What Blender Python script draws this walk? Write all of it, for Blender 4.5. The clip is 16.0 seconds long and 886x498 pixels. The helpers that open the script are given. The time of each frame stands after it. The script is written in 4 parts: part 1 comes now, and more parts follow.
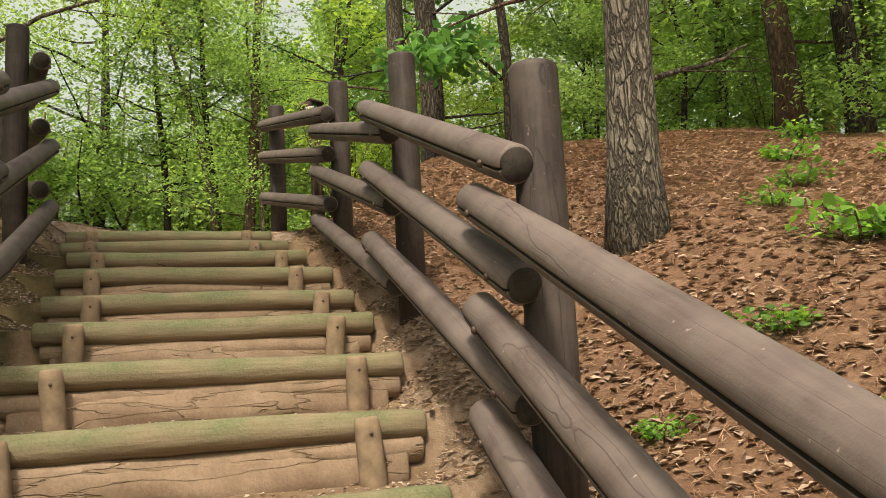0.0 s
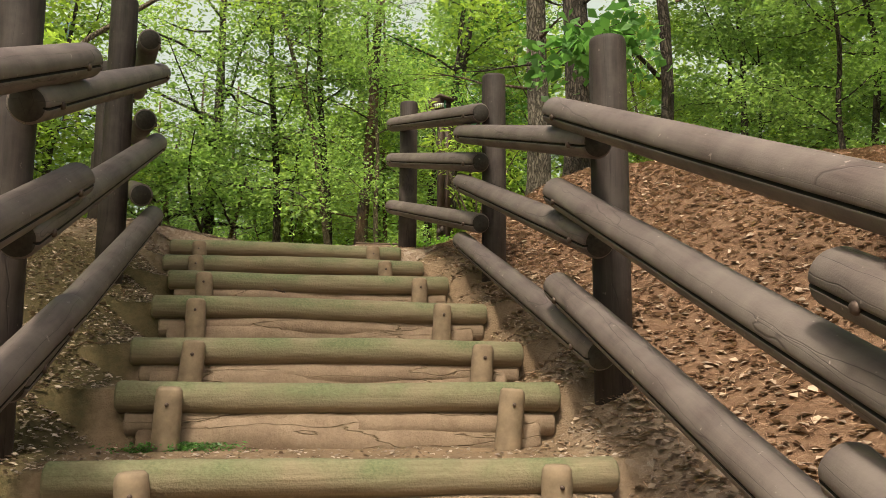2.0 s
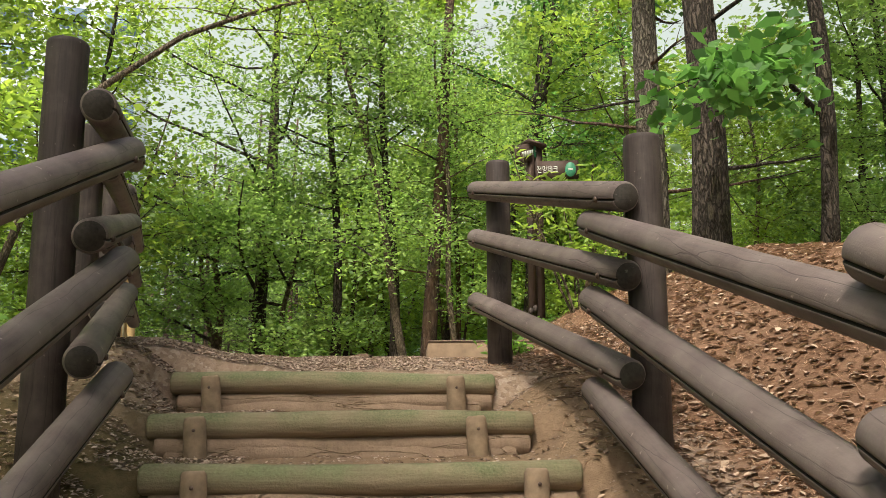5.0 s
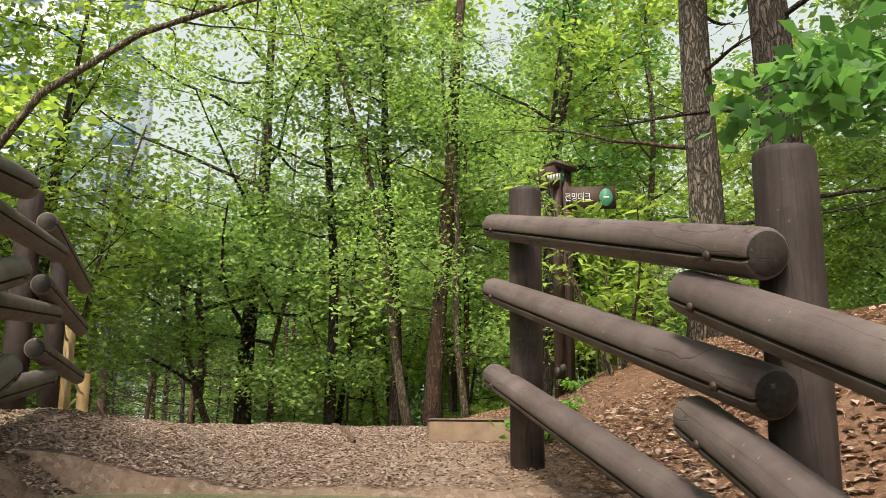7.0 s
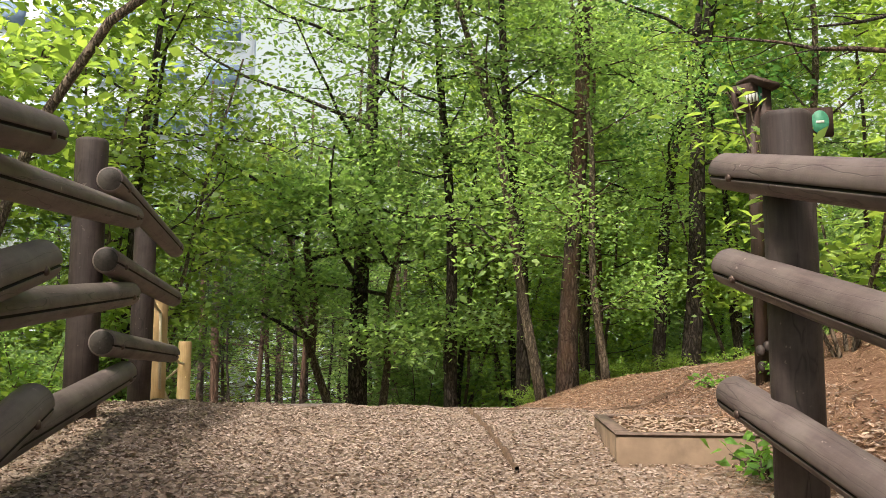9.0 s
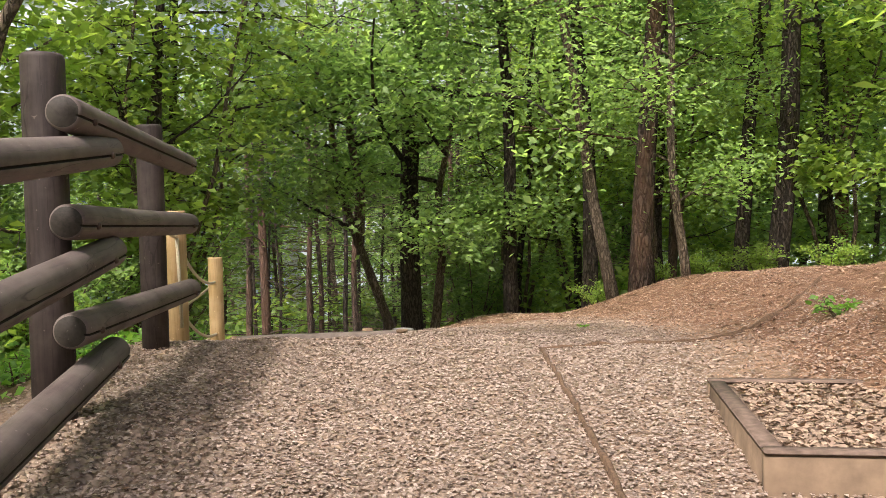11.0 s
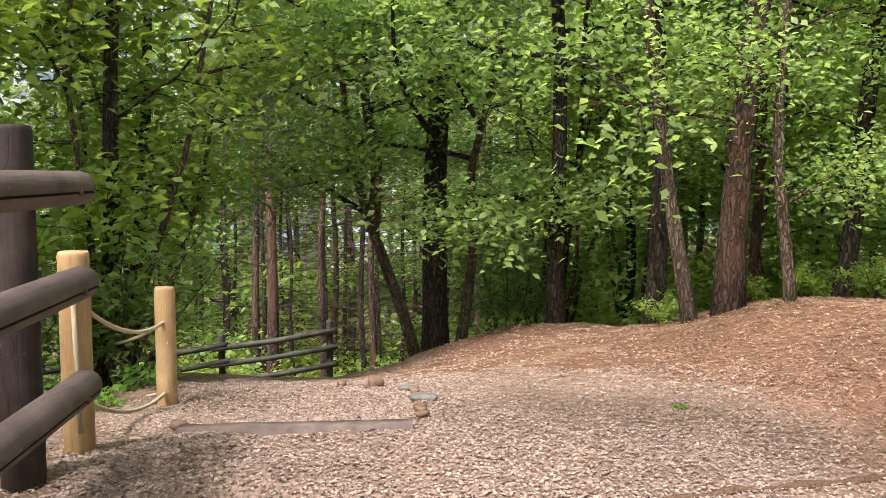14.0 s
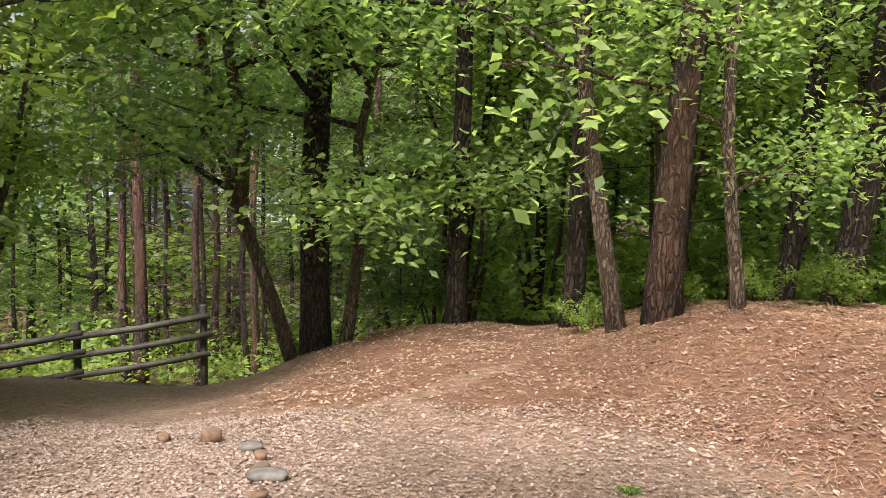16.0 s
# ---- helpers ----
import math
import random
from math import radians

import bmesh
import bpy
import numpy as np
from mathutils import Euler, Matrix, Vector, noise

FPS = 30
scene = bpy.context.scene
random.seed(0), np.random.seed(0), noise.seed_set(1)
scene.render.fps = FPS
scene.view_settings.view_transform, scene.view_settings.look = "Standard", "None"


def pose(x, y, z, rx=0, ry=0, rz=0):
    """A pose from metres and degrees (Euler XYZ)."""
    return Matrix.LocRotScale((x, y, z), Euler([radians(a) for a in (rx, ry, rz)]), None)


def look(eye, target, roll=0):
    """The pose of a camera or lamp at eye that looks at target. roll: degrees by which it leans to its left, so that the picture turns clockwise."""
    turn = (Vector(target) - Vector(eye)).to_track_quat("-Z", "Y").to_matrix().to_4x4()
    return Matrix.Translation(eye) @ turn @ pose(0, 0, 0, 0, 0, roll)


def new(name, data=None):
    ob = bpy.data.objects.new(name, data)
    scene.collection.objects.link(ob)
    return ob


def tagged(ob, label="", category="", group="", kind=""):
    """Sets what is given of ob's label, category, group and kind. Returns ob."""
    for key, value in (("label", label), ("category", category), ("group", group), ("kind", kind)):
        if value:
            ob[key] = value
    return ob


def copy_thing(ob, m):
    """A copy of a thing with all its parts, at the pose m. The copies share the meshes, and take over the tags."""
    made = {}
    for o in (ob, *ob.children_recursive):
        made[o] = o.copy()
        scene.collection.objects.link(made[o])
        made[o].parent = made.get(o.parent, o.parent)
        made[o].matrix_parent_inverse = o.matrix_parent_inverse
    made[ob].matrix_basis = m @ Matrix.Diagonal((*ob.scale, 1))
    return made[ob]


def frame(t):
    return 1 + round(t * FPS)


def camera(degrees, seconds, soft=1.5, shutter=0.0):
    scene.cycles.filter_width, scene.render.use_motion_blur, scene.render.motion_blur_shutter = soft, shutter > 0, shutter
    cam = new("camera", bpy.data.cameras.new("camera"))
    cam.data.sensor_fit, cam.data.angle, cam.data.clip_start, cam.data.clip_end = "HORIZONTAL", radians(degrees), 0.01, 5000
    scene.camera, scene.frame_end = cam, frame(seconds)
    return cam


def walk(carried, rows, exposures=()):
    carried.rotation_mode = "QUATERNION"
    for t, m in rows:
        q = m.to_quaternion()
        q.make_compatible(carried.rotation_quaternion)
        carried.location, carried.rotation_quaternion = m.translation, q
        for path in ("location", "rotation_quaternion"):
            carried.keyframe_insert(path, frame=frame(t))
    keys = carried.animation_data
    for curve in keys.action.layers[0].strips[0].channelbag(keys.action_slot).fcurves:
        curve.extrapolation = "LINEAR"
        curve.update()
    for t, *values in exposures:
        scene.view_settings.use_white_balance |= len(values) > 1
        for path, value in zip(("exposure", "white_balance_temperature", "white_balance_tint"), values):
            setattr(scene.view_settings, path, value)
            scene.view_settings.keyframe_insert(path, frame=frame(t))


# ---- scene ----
cam = camera(52.8, 16.0, soft=0.55)
EXPOSURES = [(0, 0.45, 7100, 4), (2, 0.5, 6900, 2), (4, 0.62, 6700, 2), (5, 0.58, 6500, 5), (8, 0.62, 6400, 9), (11, 0.82, 6200, 14), (13, 0.95, 6100, 20), (14.5, 0.97, 6100, 21), (16, 0.9, 6200, 21)]
PATH = [
    (0, (0.447, -0.353, 1.283), (0.844, 1.586, 1.566), -3.1),
    (0.5, (0.366, -0.168, 1.294), (0.662, 1.79, 1.575), -1.7),
    (1, (0.234, 0.188, 1.435), (0.485, 2.154, 1.707), -0.3),
    (1.5, (0.206, 0.458, 1.56), (0.427, 2.425, 1.842), 0.4),
    (2, (0.227, 0.886, 1.667), (0.409, 2.857, 1.953), 0.4),
    (2.5, (0.235, 1.157, 1.782), (0.385, 3.129, 2.08), 0.1),
    (3, (0.202, 1.516, 1.913), (0.352, 3.493, 2.177), 0.3),
    (3.5, (0.24, 1.801, 1.978), (0.357, 3.785, 2.199), -0.1),
    (4, (0.275, 2.186, 2.162), (0.356, 4.171, 2.394), -0.5),
    (4.5, (0.204, 2.513, 2.239), (0.242, 4.49, 2.539), -0.1),
    (5, (0.176, 2.827, 2.521), (0.206, 4.798, 2.858), -0.1),
    (5.2, (0.183, 2.94, 2.563), (0.205, 4.908, 2.919), -0.1),
    (7.3, (0.199, 4.53, 3.007), (0.207, 6.492, 3.395), 0.6),
    (7.5, (0.199, 4.677, 3.06), (0.187, 6.643, 3.427), 0.4),
    (8, (0.171, 4.939, 3.202), (0.07, 6.912, 3.512), 0.3),
    (8.2, (0.097, 5.068, 3.18), (-0.041, 7.04, 3.481), 0.4),
    (10.3, (-0.28, 6.335, 3.705), (-0.556, 8.313, 3.814), -0.6),
    (10.5, (-0.303, 6.402, 3.741), (-0.593, 8.379, 3.829), -0.7),
    (11, (-0.342, 6.7, 3.726), (-0.68, 8.67, 3.652), -1.2),
    (11.5, (-0.366, 6.989, 3.901), (-0.752, 8.944, 3.725), -1.1),
    (12, (-0.494, 7.359, 3.932), (-0.897, 9.303, 3.683), -0.4),
    (12.5, (-0.613, 7.617, 4.088), (-1.011, 9.551, 3.769), 0.1),
    (13, (-0.636, 7.969, 4.097), (-1.058, 9.901, 3.796), -0.1),
    (13.5, (-0.69, 8.356, 4.135), (-1.119, 10.295, 3.89), -0.1),
    (14, (-0.794, 8.785, 4.183), (-1.182, 10.737, 3.982), 0.3),
    (14.5, (-0.813, 9.147, 4.141), (-1.189, 11.097, 3.898), 0.2),
    (15, (-0.765, 9.594, 4.159), (-1.075, 11.547, 3.861), -0.0),
    (15.5, (-0.866, 10.016, 4.191), (-1.096, 11.979, 3.88), 1.0),
    (16, (-0.91, 10.348, 4.233), (-1.078, 12.321, 3.956), 1.5),
]
walk(cam, [(t, look(eye, target, roll)) for t, eye, target, roll in PATH], EXPOSURES)

# ---- world and light ----
SUN_EL, SUN_AZ = 55.0, 199.0
world = bpy.data.worlds.new("world")
scene.world = world
world.use_nodes = True
wn = world.node_tree.nodes
sky = wn.new("ShaderNodeTexSky")
sky.sky_type, sky.sun_disc = "NISHITA", False
sky.sun_elevation, sky.sun_rotation = radians(SUN_EL), radians(SUN_AZ)
sky.air_density, sky.dust_density, sky.ozone_density = 0.8, 9.0, 0.3
world.node_tree.links.new(sky.outputs[0], wn["Background"].inputs[0])
wn["Background"].inputs[1].default_value = 0.15
sun = new("sun", bpy.data.lights.new("sun", "SUN"))
sun.data.energy, sun.data.angle, sun.data.color = 3.3, radians(6.0), (1.0, 0.93, 0.82)
a = radians(SUN_AZ)
sun.matrix_world = look((0, 0, 30), Vector((0, 0, 30)) - Vector((math.sin(a) * math.cos(radians(SUN_EL)), math.cos(a) * math.cos(radians(SUN_EL)), math.sin(radians(SUN_EL)))))

# self-glowing ring, added to whiten the gaps and fill the wood with light
haze = bpy.data.materials.new("glowing_haze")
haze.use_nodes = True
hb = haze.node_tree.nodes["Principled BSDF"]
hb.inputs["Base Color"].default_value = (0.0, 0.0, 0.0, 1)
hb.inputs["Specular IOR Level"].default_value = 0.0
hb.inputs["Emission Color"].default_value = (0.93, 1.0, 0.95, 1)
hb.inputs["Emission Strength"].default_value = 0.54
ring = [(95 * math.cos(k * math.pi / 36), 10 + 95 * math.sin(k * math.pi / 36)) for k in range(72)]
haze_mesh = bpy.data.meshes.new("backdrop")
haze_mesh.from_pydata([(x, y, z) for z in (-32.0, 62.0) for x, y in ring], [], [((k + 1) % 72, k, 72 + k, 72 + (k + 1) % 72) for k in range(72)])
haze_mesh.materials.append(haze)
tagged(new("backdrop", haze_mesh), "pale self-glowing backdrop ring added beyond the wood", "sky haze", kind="structure")


# ---- materials ----
def mat(name, rough=0.8):
    m = bpy.data.materials.new(name)
    m.use_nodes = True
    t = m.node_tree
    b = t.nodes["Principled BSDF"]
    b.inputs["Roughness"].default_value = rough
    b.inputs["Specular IOR Level"].default_value = 0.25
    return m, t, b


def nd(t, kind, **ins):
    n = t.nodes.new(kind)
    for k, v in ins.items():
        n.inputs[k.replace("_", " ")].default_value = v
    return n


def coords(t, stretch=(1, 1, 1), source="Object", vary=0.0):
    c = t.nodes.new("ShaderNodeTexCoord")
    mp = t.nodes.new("ShaderNodeMapping")
    mp.inputs["Scale"].default_value = stretch
    t.links.new(c.outputs[source], mp.inputs["Vector"])
    if vary:
        oi = t.nodes.new("ShaderNodeObjectInfo")
        mul = t.nodes.new("ShaderNodeMath")
        mul.operation = "MULTIPLY"
        mul.inputs[1].default_value = vary
        t.links.new(oi.outputs["Random"], mul.inputs[0])
        t.links.new(mul.outputs[0], mp.inputs["Location"])
    return mp.outputs[0]


def fbm(t, vec, scale, detail=5.0, rough=0.6):
    n = nd(t, "ShaderNodeTexNoise", Scale=scale, Detail=detail, Roughness=rough)
    t.links.new(vec, n.inputs["Vector"])
    return n.outputs["Fac"]


def ramp(t, fac, stops):
    r = t.nodes.new("ShaderNodeValToRGB")
    e = r.color_ramp.elements
    while len(e) < len(stops):
        e.new(0.5)
    for k, (p, c) in zip(e, stops):
        k.position, k.color = p, (*c, 1)
    t.links.new(fac, r.inputs[0])
    return r.outputs[0]


def mix(t, fac, one, two, blend="MIX"):
    m = t.nodes.new("ShaderNodeMix")
    m.data_type, m.blend_type = "RGBA", blend
    for s, v in ((0, fac), (6, one), (7, two)):
        if isinstance(v, (int, float)):
            m.inputs[s].default_value = v
        elif isinstance(v, tuple):
            m.inputs[s].default_value = (*v, 1)
        else:
            t.links.new(v, m.inputs[s])
    return m.outputs[2]


def bump(t, b, height, strength, dist=0.01):
    n = nd(t, "ShaderNodeBump", Strength=strength, Distance=dist)
    t.links.new(height, n.inputs["Height"])
    t.links.new(n.outputs[0], b.inputs["Normal"])


def painted_wood(name, dark, light, dust, dust_amount):
    m, t, b = mat(name, 0.62)
    v = coords(t, (1, 1, 1), vary=7.0)
    vs = coords(t, (1, 1, 0.08), vary=7.0)
    grain = fbm(t, vs, 70, 4)
    blot = fbm(t, v, 5, 6)
    fine = fbm(t, v, 160, 3)
    col = ramp(t, grain, [(0.3, dark), (0.72, light)])
    d = ramp(t, blot, [(0.5 - dust_amount * 0.3, (0, 0, 0)), (0.78, (1, 1, 1))])
    col = mix(t, d, col, dust)
    spots = ramp(t, fbm(t, v, 38, 2), [(0.70, (0, 0, 0)), (0.76, (0.6, 0.6, 0.6))])
    col = mix(t, spots, col, tuple(min(1, c * 2.2) for c in dust))
    cv = coords(t, (1, 1, 0.035), vary=7.0)
    warp = nd(t, "ShaderNodeTexNoise", Scale=3.0, Detail=3.0)
    t.links.new(v, warp.inputs["Vector"])
    shift = t.nodes.new("ShaderNodeVectorMath")
    shift.operation = "MULTIPLY_ADD"
    shift.inputs[1].default_value = (0.03, 0.03, 0.03)
    t.links.new(warp.outputs["Color"], shift.inputs[0])
    t.links.new(cv, shift.inputs[2])
    vor = nd(t, "ShaderNodeTexVoronoi", Scale=15.0)
    vor.feature = "DISTANCE_TO_EDGE"
    t.links.new(shift.outputs[0], vor.inputs["Vector"])
    crack = ramp(t, vor.outputs["Distance"], [(0.0, (0.3, 0.3, 0.3)), (0.010, (1, 1, 1))])
    col = mix(t, crack, tuple(c * 0.6 for c in dark), col)
    t.links.new(col, b.inputs["Base Color"])
    bump(t, b, mix(t, 0.5, crack, mix(t, 0.5, grain, fine)), 0.4, 0.006)
    return m


M_RAIL = painted_wood("weathered_brown_paint", (0.072, 0.053, 0.052), (0.126, 0.092, 0.085), (0.18, 0.145, 0.133), 0.55)
M_POST = painted_wood("dark_brown_paint", (0.026, 0.019, 0.018), (0.054, 0.039, 0.036), (0.085, 0.066, 0.060), 0.2)
M_END = painted_wood("sawn_dark_end", (0.018, 0.014, 0.012), (0.042, 0.033, 0.028), (0.065, 0.055, 0.047), 0.2)
M_OLDFENCE = painted_wood("old_black_stain", (0.022, 0.020, 0.017), (0.05, 0.046, 0.038), (0.085, 0.09, 0.065), 0.4)
M_TANPOST = painted_wood("fresh_tan_timber", (0.34, 0.22, 0.105), (0.47, 0.32, 0.16), (0.50, 0.37, 0.21), 0.2)
M_SIGN = painted_wood("reddish_brown_stain", (0.035, 0.021, 0.017), (0.062, 0.038, 0.030), (0.075, 0.05, 0.04), 0.2)


def plain(name, col, rough=0.6, metal=0.0, scale=30, vary=0.25):
    m, t, b = mat(name, rough)
    v = coords(t)
    n = fbm(t, v, scale)
    t.links.new(ramp(t, n, [(0.3, tuple(c * (1 - vary) for c in col)), (0.7, tuple(min(1, c * (1 + vary)) for c in col))]), b.inputs["Base Color"])
    b.inputs["Metallic"].default_value = metal
    bump(t, b, n, 0.2, 0.003)
    return m


M_BOLT = plain("rusted_bolt", (0.09, 0.06, 0.05), 0.5, 0.4)
# near-black for rail grooves and rope holes: their shade put into the colour
M_RECESS_SHADE = plain("recess_shade", (0.018, 0.014, 0.012), 0.9)
M_ROPE = plain("natural_rope", (0.48, 0.41, 0.29), 0.9, 0, 250)
M_WHITE = plain("white_lettering", (0.55, 0.55, 0.53), 0.5)
M_GREEN = plain("green_arrow_paint", (0.05, 0.20, 0.12), 0.5)
M_STONE = plain("grey_stone", (0.15, 0.145, 0.128), 0.9, 0, 18, 0.4)
M_BRICK = plain("earthy_brick", (0.165, 0.11, 0.072), 0.9, 0, 25, 0.35)
M_PLANK = plain("weathered_plank", (0.14, 0.112, 0.095), 0.85, 0, 14, 0.3)
# dark brown of the mat's lip, with its cast line in the colour
M_EDGE_SHADE = plain("coir_edge_shade", (0.105, 0.066, 0.042), 0.95, 0, 60, 0.45)
M_CONC = plain("stained_concrete", (0.145, 0.10, 0.066), 0.9, 0, 9, 0.3)
M_CONCTOP = plain("worn_concrete_rim", (0.13, 0.092, 0.072), 0.9, 0, 25, 0.35)


def step_log():
    m, t, b = mat("mossy_step_log", 0.85)
    v = coords(t, vary=9.0)
    vs = coords(t, (0.06, 1, 1), vary=9.0)
    grain, blot, fine = fbm(t, vs, 60, 5), fbm(t, v, 4, 6), fbm(t, v, 90, 4)
    wood = ramp(t, grain, [(0.3, (0.165, 0.122, 0.08)), (0.7, (0.27, 0.205, 0.14))])
    g = t.nodes.new("ShaderNodeNewGeometry")
    sep = t.nodes.new("ShaderNodeSeparateXYZ")
    t.links.new(g.outputs["Normal"], sep.inputs[0])
    up = nd(t, "ShaderNodeMapRange")
    up.inputs["From Min"].default_value, up.inputs["From Max"].default_value = -0.55, 0.45
    t.links.new(sep.outputs["Z"], up.inputs["Value"])
    add = t.nodes.new("ShaderNodeMath")
    add.operation = "MULTIPLY"
    t.links.new(up.outputs[0], add.inputs[0])
    t.links.new(ramp(t, blot, [(0.32, (0.25, 0.25, 0.25)), (0.62, (1, 1, 1))]), add.inputs[1])
    moss = ramp(t, fine, [(0.3, (0.080, 0.092, 0.044)), (0.7, (0.160, 0.166, 0.090))])
    t.links.new(mix(t, add.outputs[0], wood, moss), b.inputs["Base Color"])
    bump(t, b, mix(t, 0.5, grain, fine), 0.6, 0.01)
    return m


M_LOG = step_log()


def caked_soil():
    m, t, b = mat("caked_soil", 0.97)
    v = coords(t, (0.16, 1.3, 1.3), vary=9.0)
    plainv = coords(t, vary=9.0)
    warp = nd(t, "ShaderNodeTexNoise", Scale=9.0, Detail=5.0)
    t.links.new(v, warp.inputs["Vector"])
    sc = t.nodes.new("ShaderNodeVectorMath")
    sc.operation = "SCALE"
    sc.inputs[3].default_value = 0.16
    t.links.new(warp.outputs["Color"], sc.inputs[0])
    ad = t.nodes.new("ShaderNodeVectorMath")
    t.links.new(v, ad.inputs[0])
    t.links.new(sc.outputs[0], ad.inputs[1])
    vor = nd(t, "ShaderNodeTexVoronoi", Scale=7.0)
    vor.feature = "DISTANCE_TO_EDGE"
    t.links.new(ad.outputs[0], vor.inputs["Vector"])
    crack = ramp(t, vor.outputs["Distance"], [(0.0, (0, 0, 0)), (0.016, (1, 1, 1))])
    mid, fine = fbm(t, plainv, 10, 6), fbm(t, plainv, 70, 5, 0.7)
    body = ramp(t, mix(t, 0.4, mid, fine), [(0.3, (0.165, 0.112, 0.077)), (0.55, (0.245, 0.174, 0.125)), (0.8, (0.325, 0.244, 0.182))])
    t.links.new(mix(t, crack, (0.20, 0.14, 0.09), body), b.inputs["Base Color"])
    bump(t, b, mix(t, 0.45, crack, mix(t, 0.5, mid, fine)), 0.9, 0.02)
    return m


M_LOW = caked_soil()
M_PEG = plain("soil_stained_peg", (0.215, 0.155, 0.106), 0.9, 0, 16, 0.3)


def ground_material():
    m, t, b = mat("forest_floor", 0.95)
    b.inputs["Specular IOR Level"].default_value = 0.1
    v = coords(t)
    big, mid, fine, tiny = fbm(t, v, 0.9, 6), fbm(t, v, 6, 6, 0.65), fbm(t, v, 38, 5, 0.7), fbm(t, v, 150, 4, 0.7)
    vor = nd(t, "ShaderNodeTexVoronoi", Scale=42.0)
    t.links.new(v, vor.inputs["Vector"])
    hue = t.nodes.new("ShaderNodeSeparateColor")
    t.links.new(vor.outputs["Color"], hue.inputs[0])
    cell = ramp(t, hue.outputs[0], [(0.0, (0.15, 0.10, 0.074)), (0.45, (0.25, 0.18, 0.136)), (0.8, (0.33, 0.255, 0.205)), (1.0, (0.41, 0.34, 0.29))])
    chips = mix(t, ramp(t, fine, [(0.3, (0, 0, 0)), (0.7, (1, 1, 1))]), cell, ramp(t, mid, [(0.3, (0.22, 0.15, 0.105)), (0.7, (0.33, 0.24, 0.175))]))
    soil = ramp(t, mix(t, 0.45, mid, fine), [(0.28, (0.15, 0.098, 0.062)), (0.55, (0.245, 0.168, 0.11)), (0.8, (0.32, 0.228, 0.155))])
    need = ramp(t, mix(t, 0.6, mid, fine), [(0.3, (0.095, 0.052, 0.033)), (0.5, (0.18, 0.105, 0.067)), (0.75, (0.27, 0.175, 0.12))])
    dark = ramp(t, mix(t, 0.5, mid, fine), [(0.3, (0.055, 0.048, 0.022)), (0.6, (0.13, 0.095, 0.05)), (0.8, (0.20, 0.15, 0.085))])
    col = chips
    for key, layer in (("soil", soil), ("needles", need), ("woods", dark)):
        at = t.nodes.new("ShaderNodeAttribute")
        at.attribute_name = key
        soft = t.nodes.new("ShaderNodeMath")
        soft.operation = "MULTIPLY_ADD"
        soft.inputs[1].default_value = 2.4
        t.links.new(at.outputs["Fac"], soft.inputs[0])
        off = t.nodes.new("ShaderNodeMath")
        off.operation = "MULTIPLY_ADD"
        off.inputs[1].default_value, off.inputs[2].default_value = -1.4, 0.0
        t.links.new(mid, off.inputs[0])
        t.links.new(off.outputs[0], soft.inputs[2])
        soft.use_clamp = True
        col = mix(t, soft.outputs[0], col, layer)
    t.links.new(col, b.inputs["Base Color"])
    bump(t, b, mix(t, 0.5, fine, tiny), 0.9, 0.02)
    return m


M_GROUND = ground_material()


def bark(name, dark, light, scale, red=None):
    m, t, b = mat(name, 0.95)
    v = coords(t, (1, 1, 0.28), vary=11.0)
    vor = nd(t, "ShaderNodeTexVoronoi", Scale=scale)
    vor.feature = "DISTANCE_TO_EDGE"
    wob = t.nodes.new("ShaderNodeVectorMath")
    wob.operation = "ADD"
    nz = nd(t, "ShaderNodeTexNoise", Scale=scale * 0.7, Detail=4.0)
    t.links.new(v, nz.inputs["Vector"])
    sc = t.nodes.new("ShaderNodeVectorMath")
    sc.operation = "SCALE"
    sc.inputs[3].default_value = 0.12
    t.links.new(nz.outputs["Color"], sc.inputs[0])
    t.links.new(v, wob.inputs[0])
    t.links.new(sc.outputs[0], wob.inputs[1])
    t.links.new(wob.outputs[0], vor.inputs["Vector"])
    plate = ramp(t, vor.outputs["Distance"], [(0.02, (0, 0, 0)), (0.22, (1, 1, 1))])
    fine = fbm(t, v, scale * 6, 5)
    blot = fbm(t, v, 2.2, 4)
    col = mix(t, plate, tuple(c * 0.55 for c in dark), ramp(t, fine, [(0.3, dark), (0.7, light)]))
    if red:
        col = mix(t, ramp(t, blot, [(0.45, (0, 0, 0)), (0.6, (0.8, 0.8, 0.8))]), col, red)
    t.links.new(col, b.inputs["Base Color"])
    bump(t, b, mix(t, 0.3, plate, fine), 1.0, 0.03)
    return m


M_PINE = bark("pine_bark", (0.062, 0.045, 0.036), (0.165, 0.122, 0.098), 24, (0.15, 0.085, 0.058))
M_GREYPINE = bark("grey_plated_bark", (0.11, 0.09, 0.072), (0.25, 0.215, 0.175), 27)
M_DARKBARK = bark("dark_bark", (0.052, 0.040, 0.033), (0.130, 0.102, 0.084), 25)
M_STEM = bark("smooth_stem_bark", (0.15, 0.112, 0.082), (0.27, 0.21, 0.155), 30)
M_REDPINE = bark("red_pine_bark", (0.16, 0.085, 0.055), (0.31, 0.18, 0.12), 24)


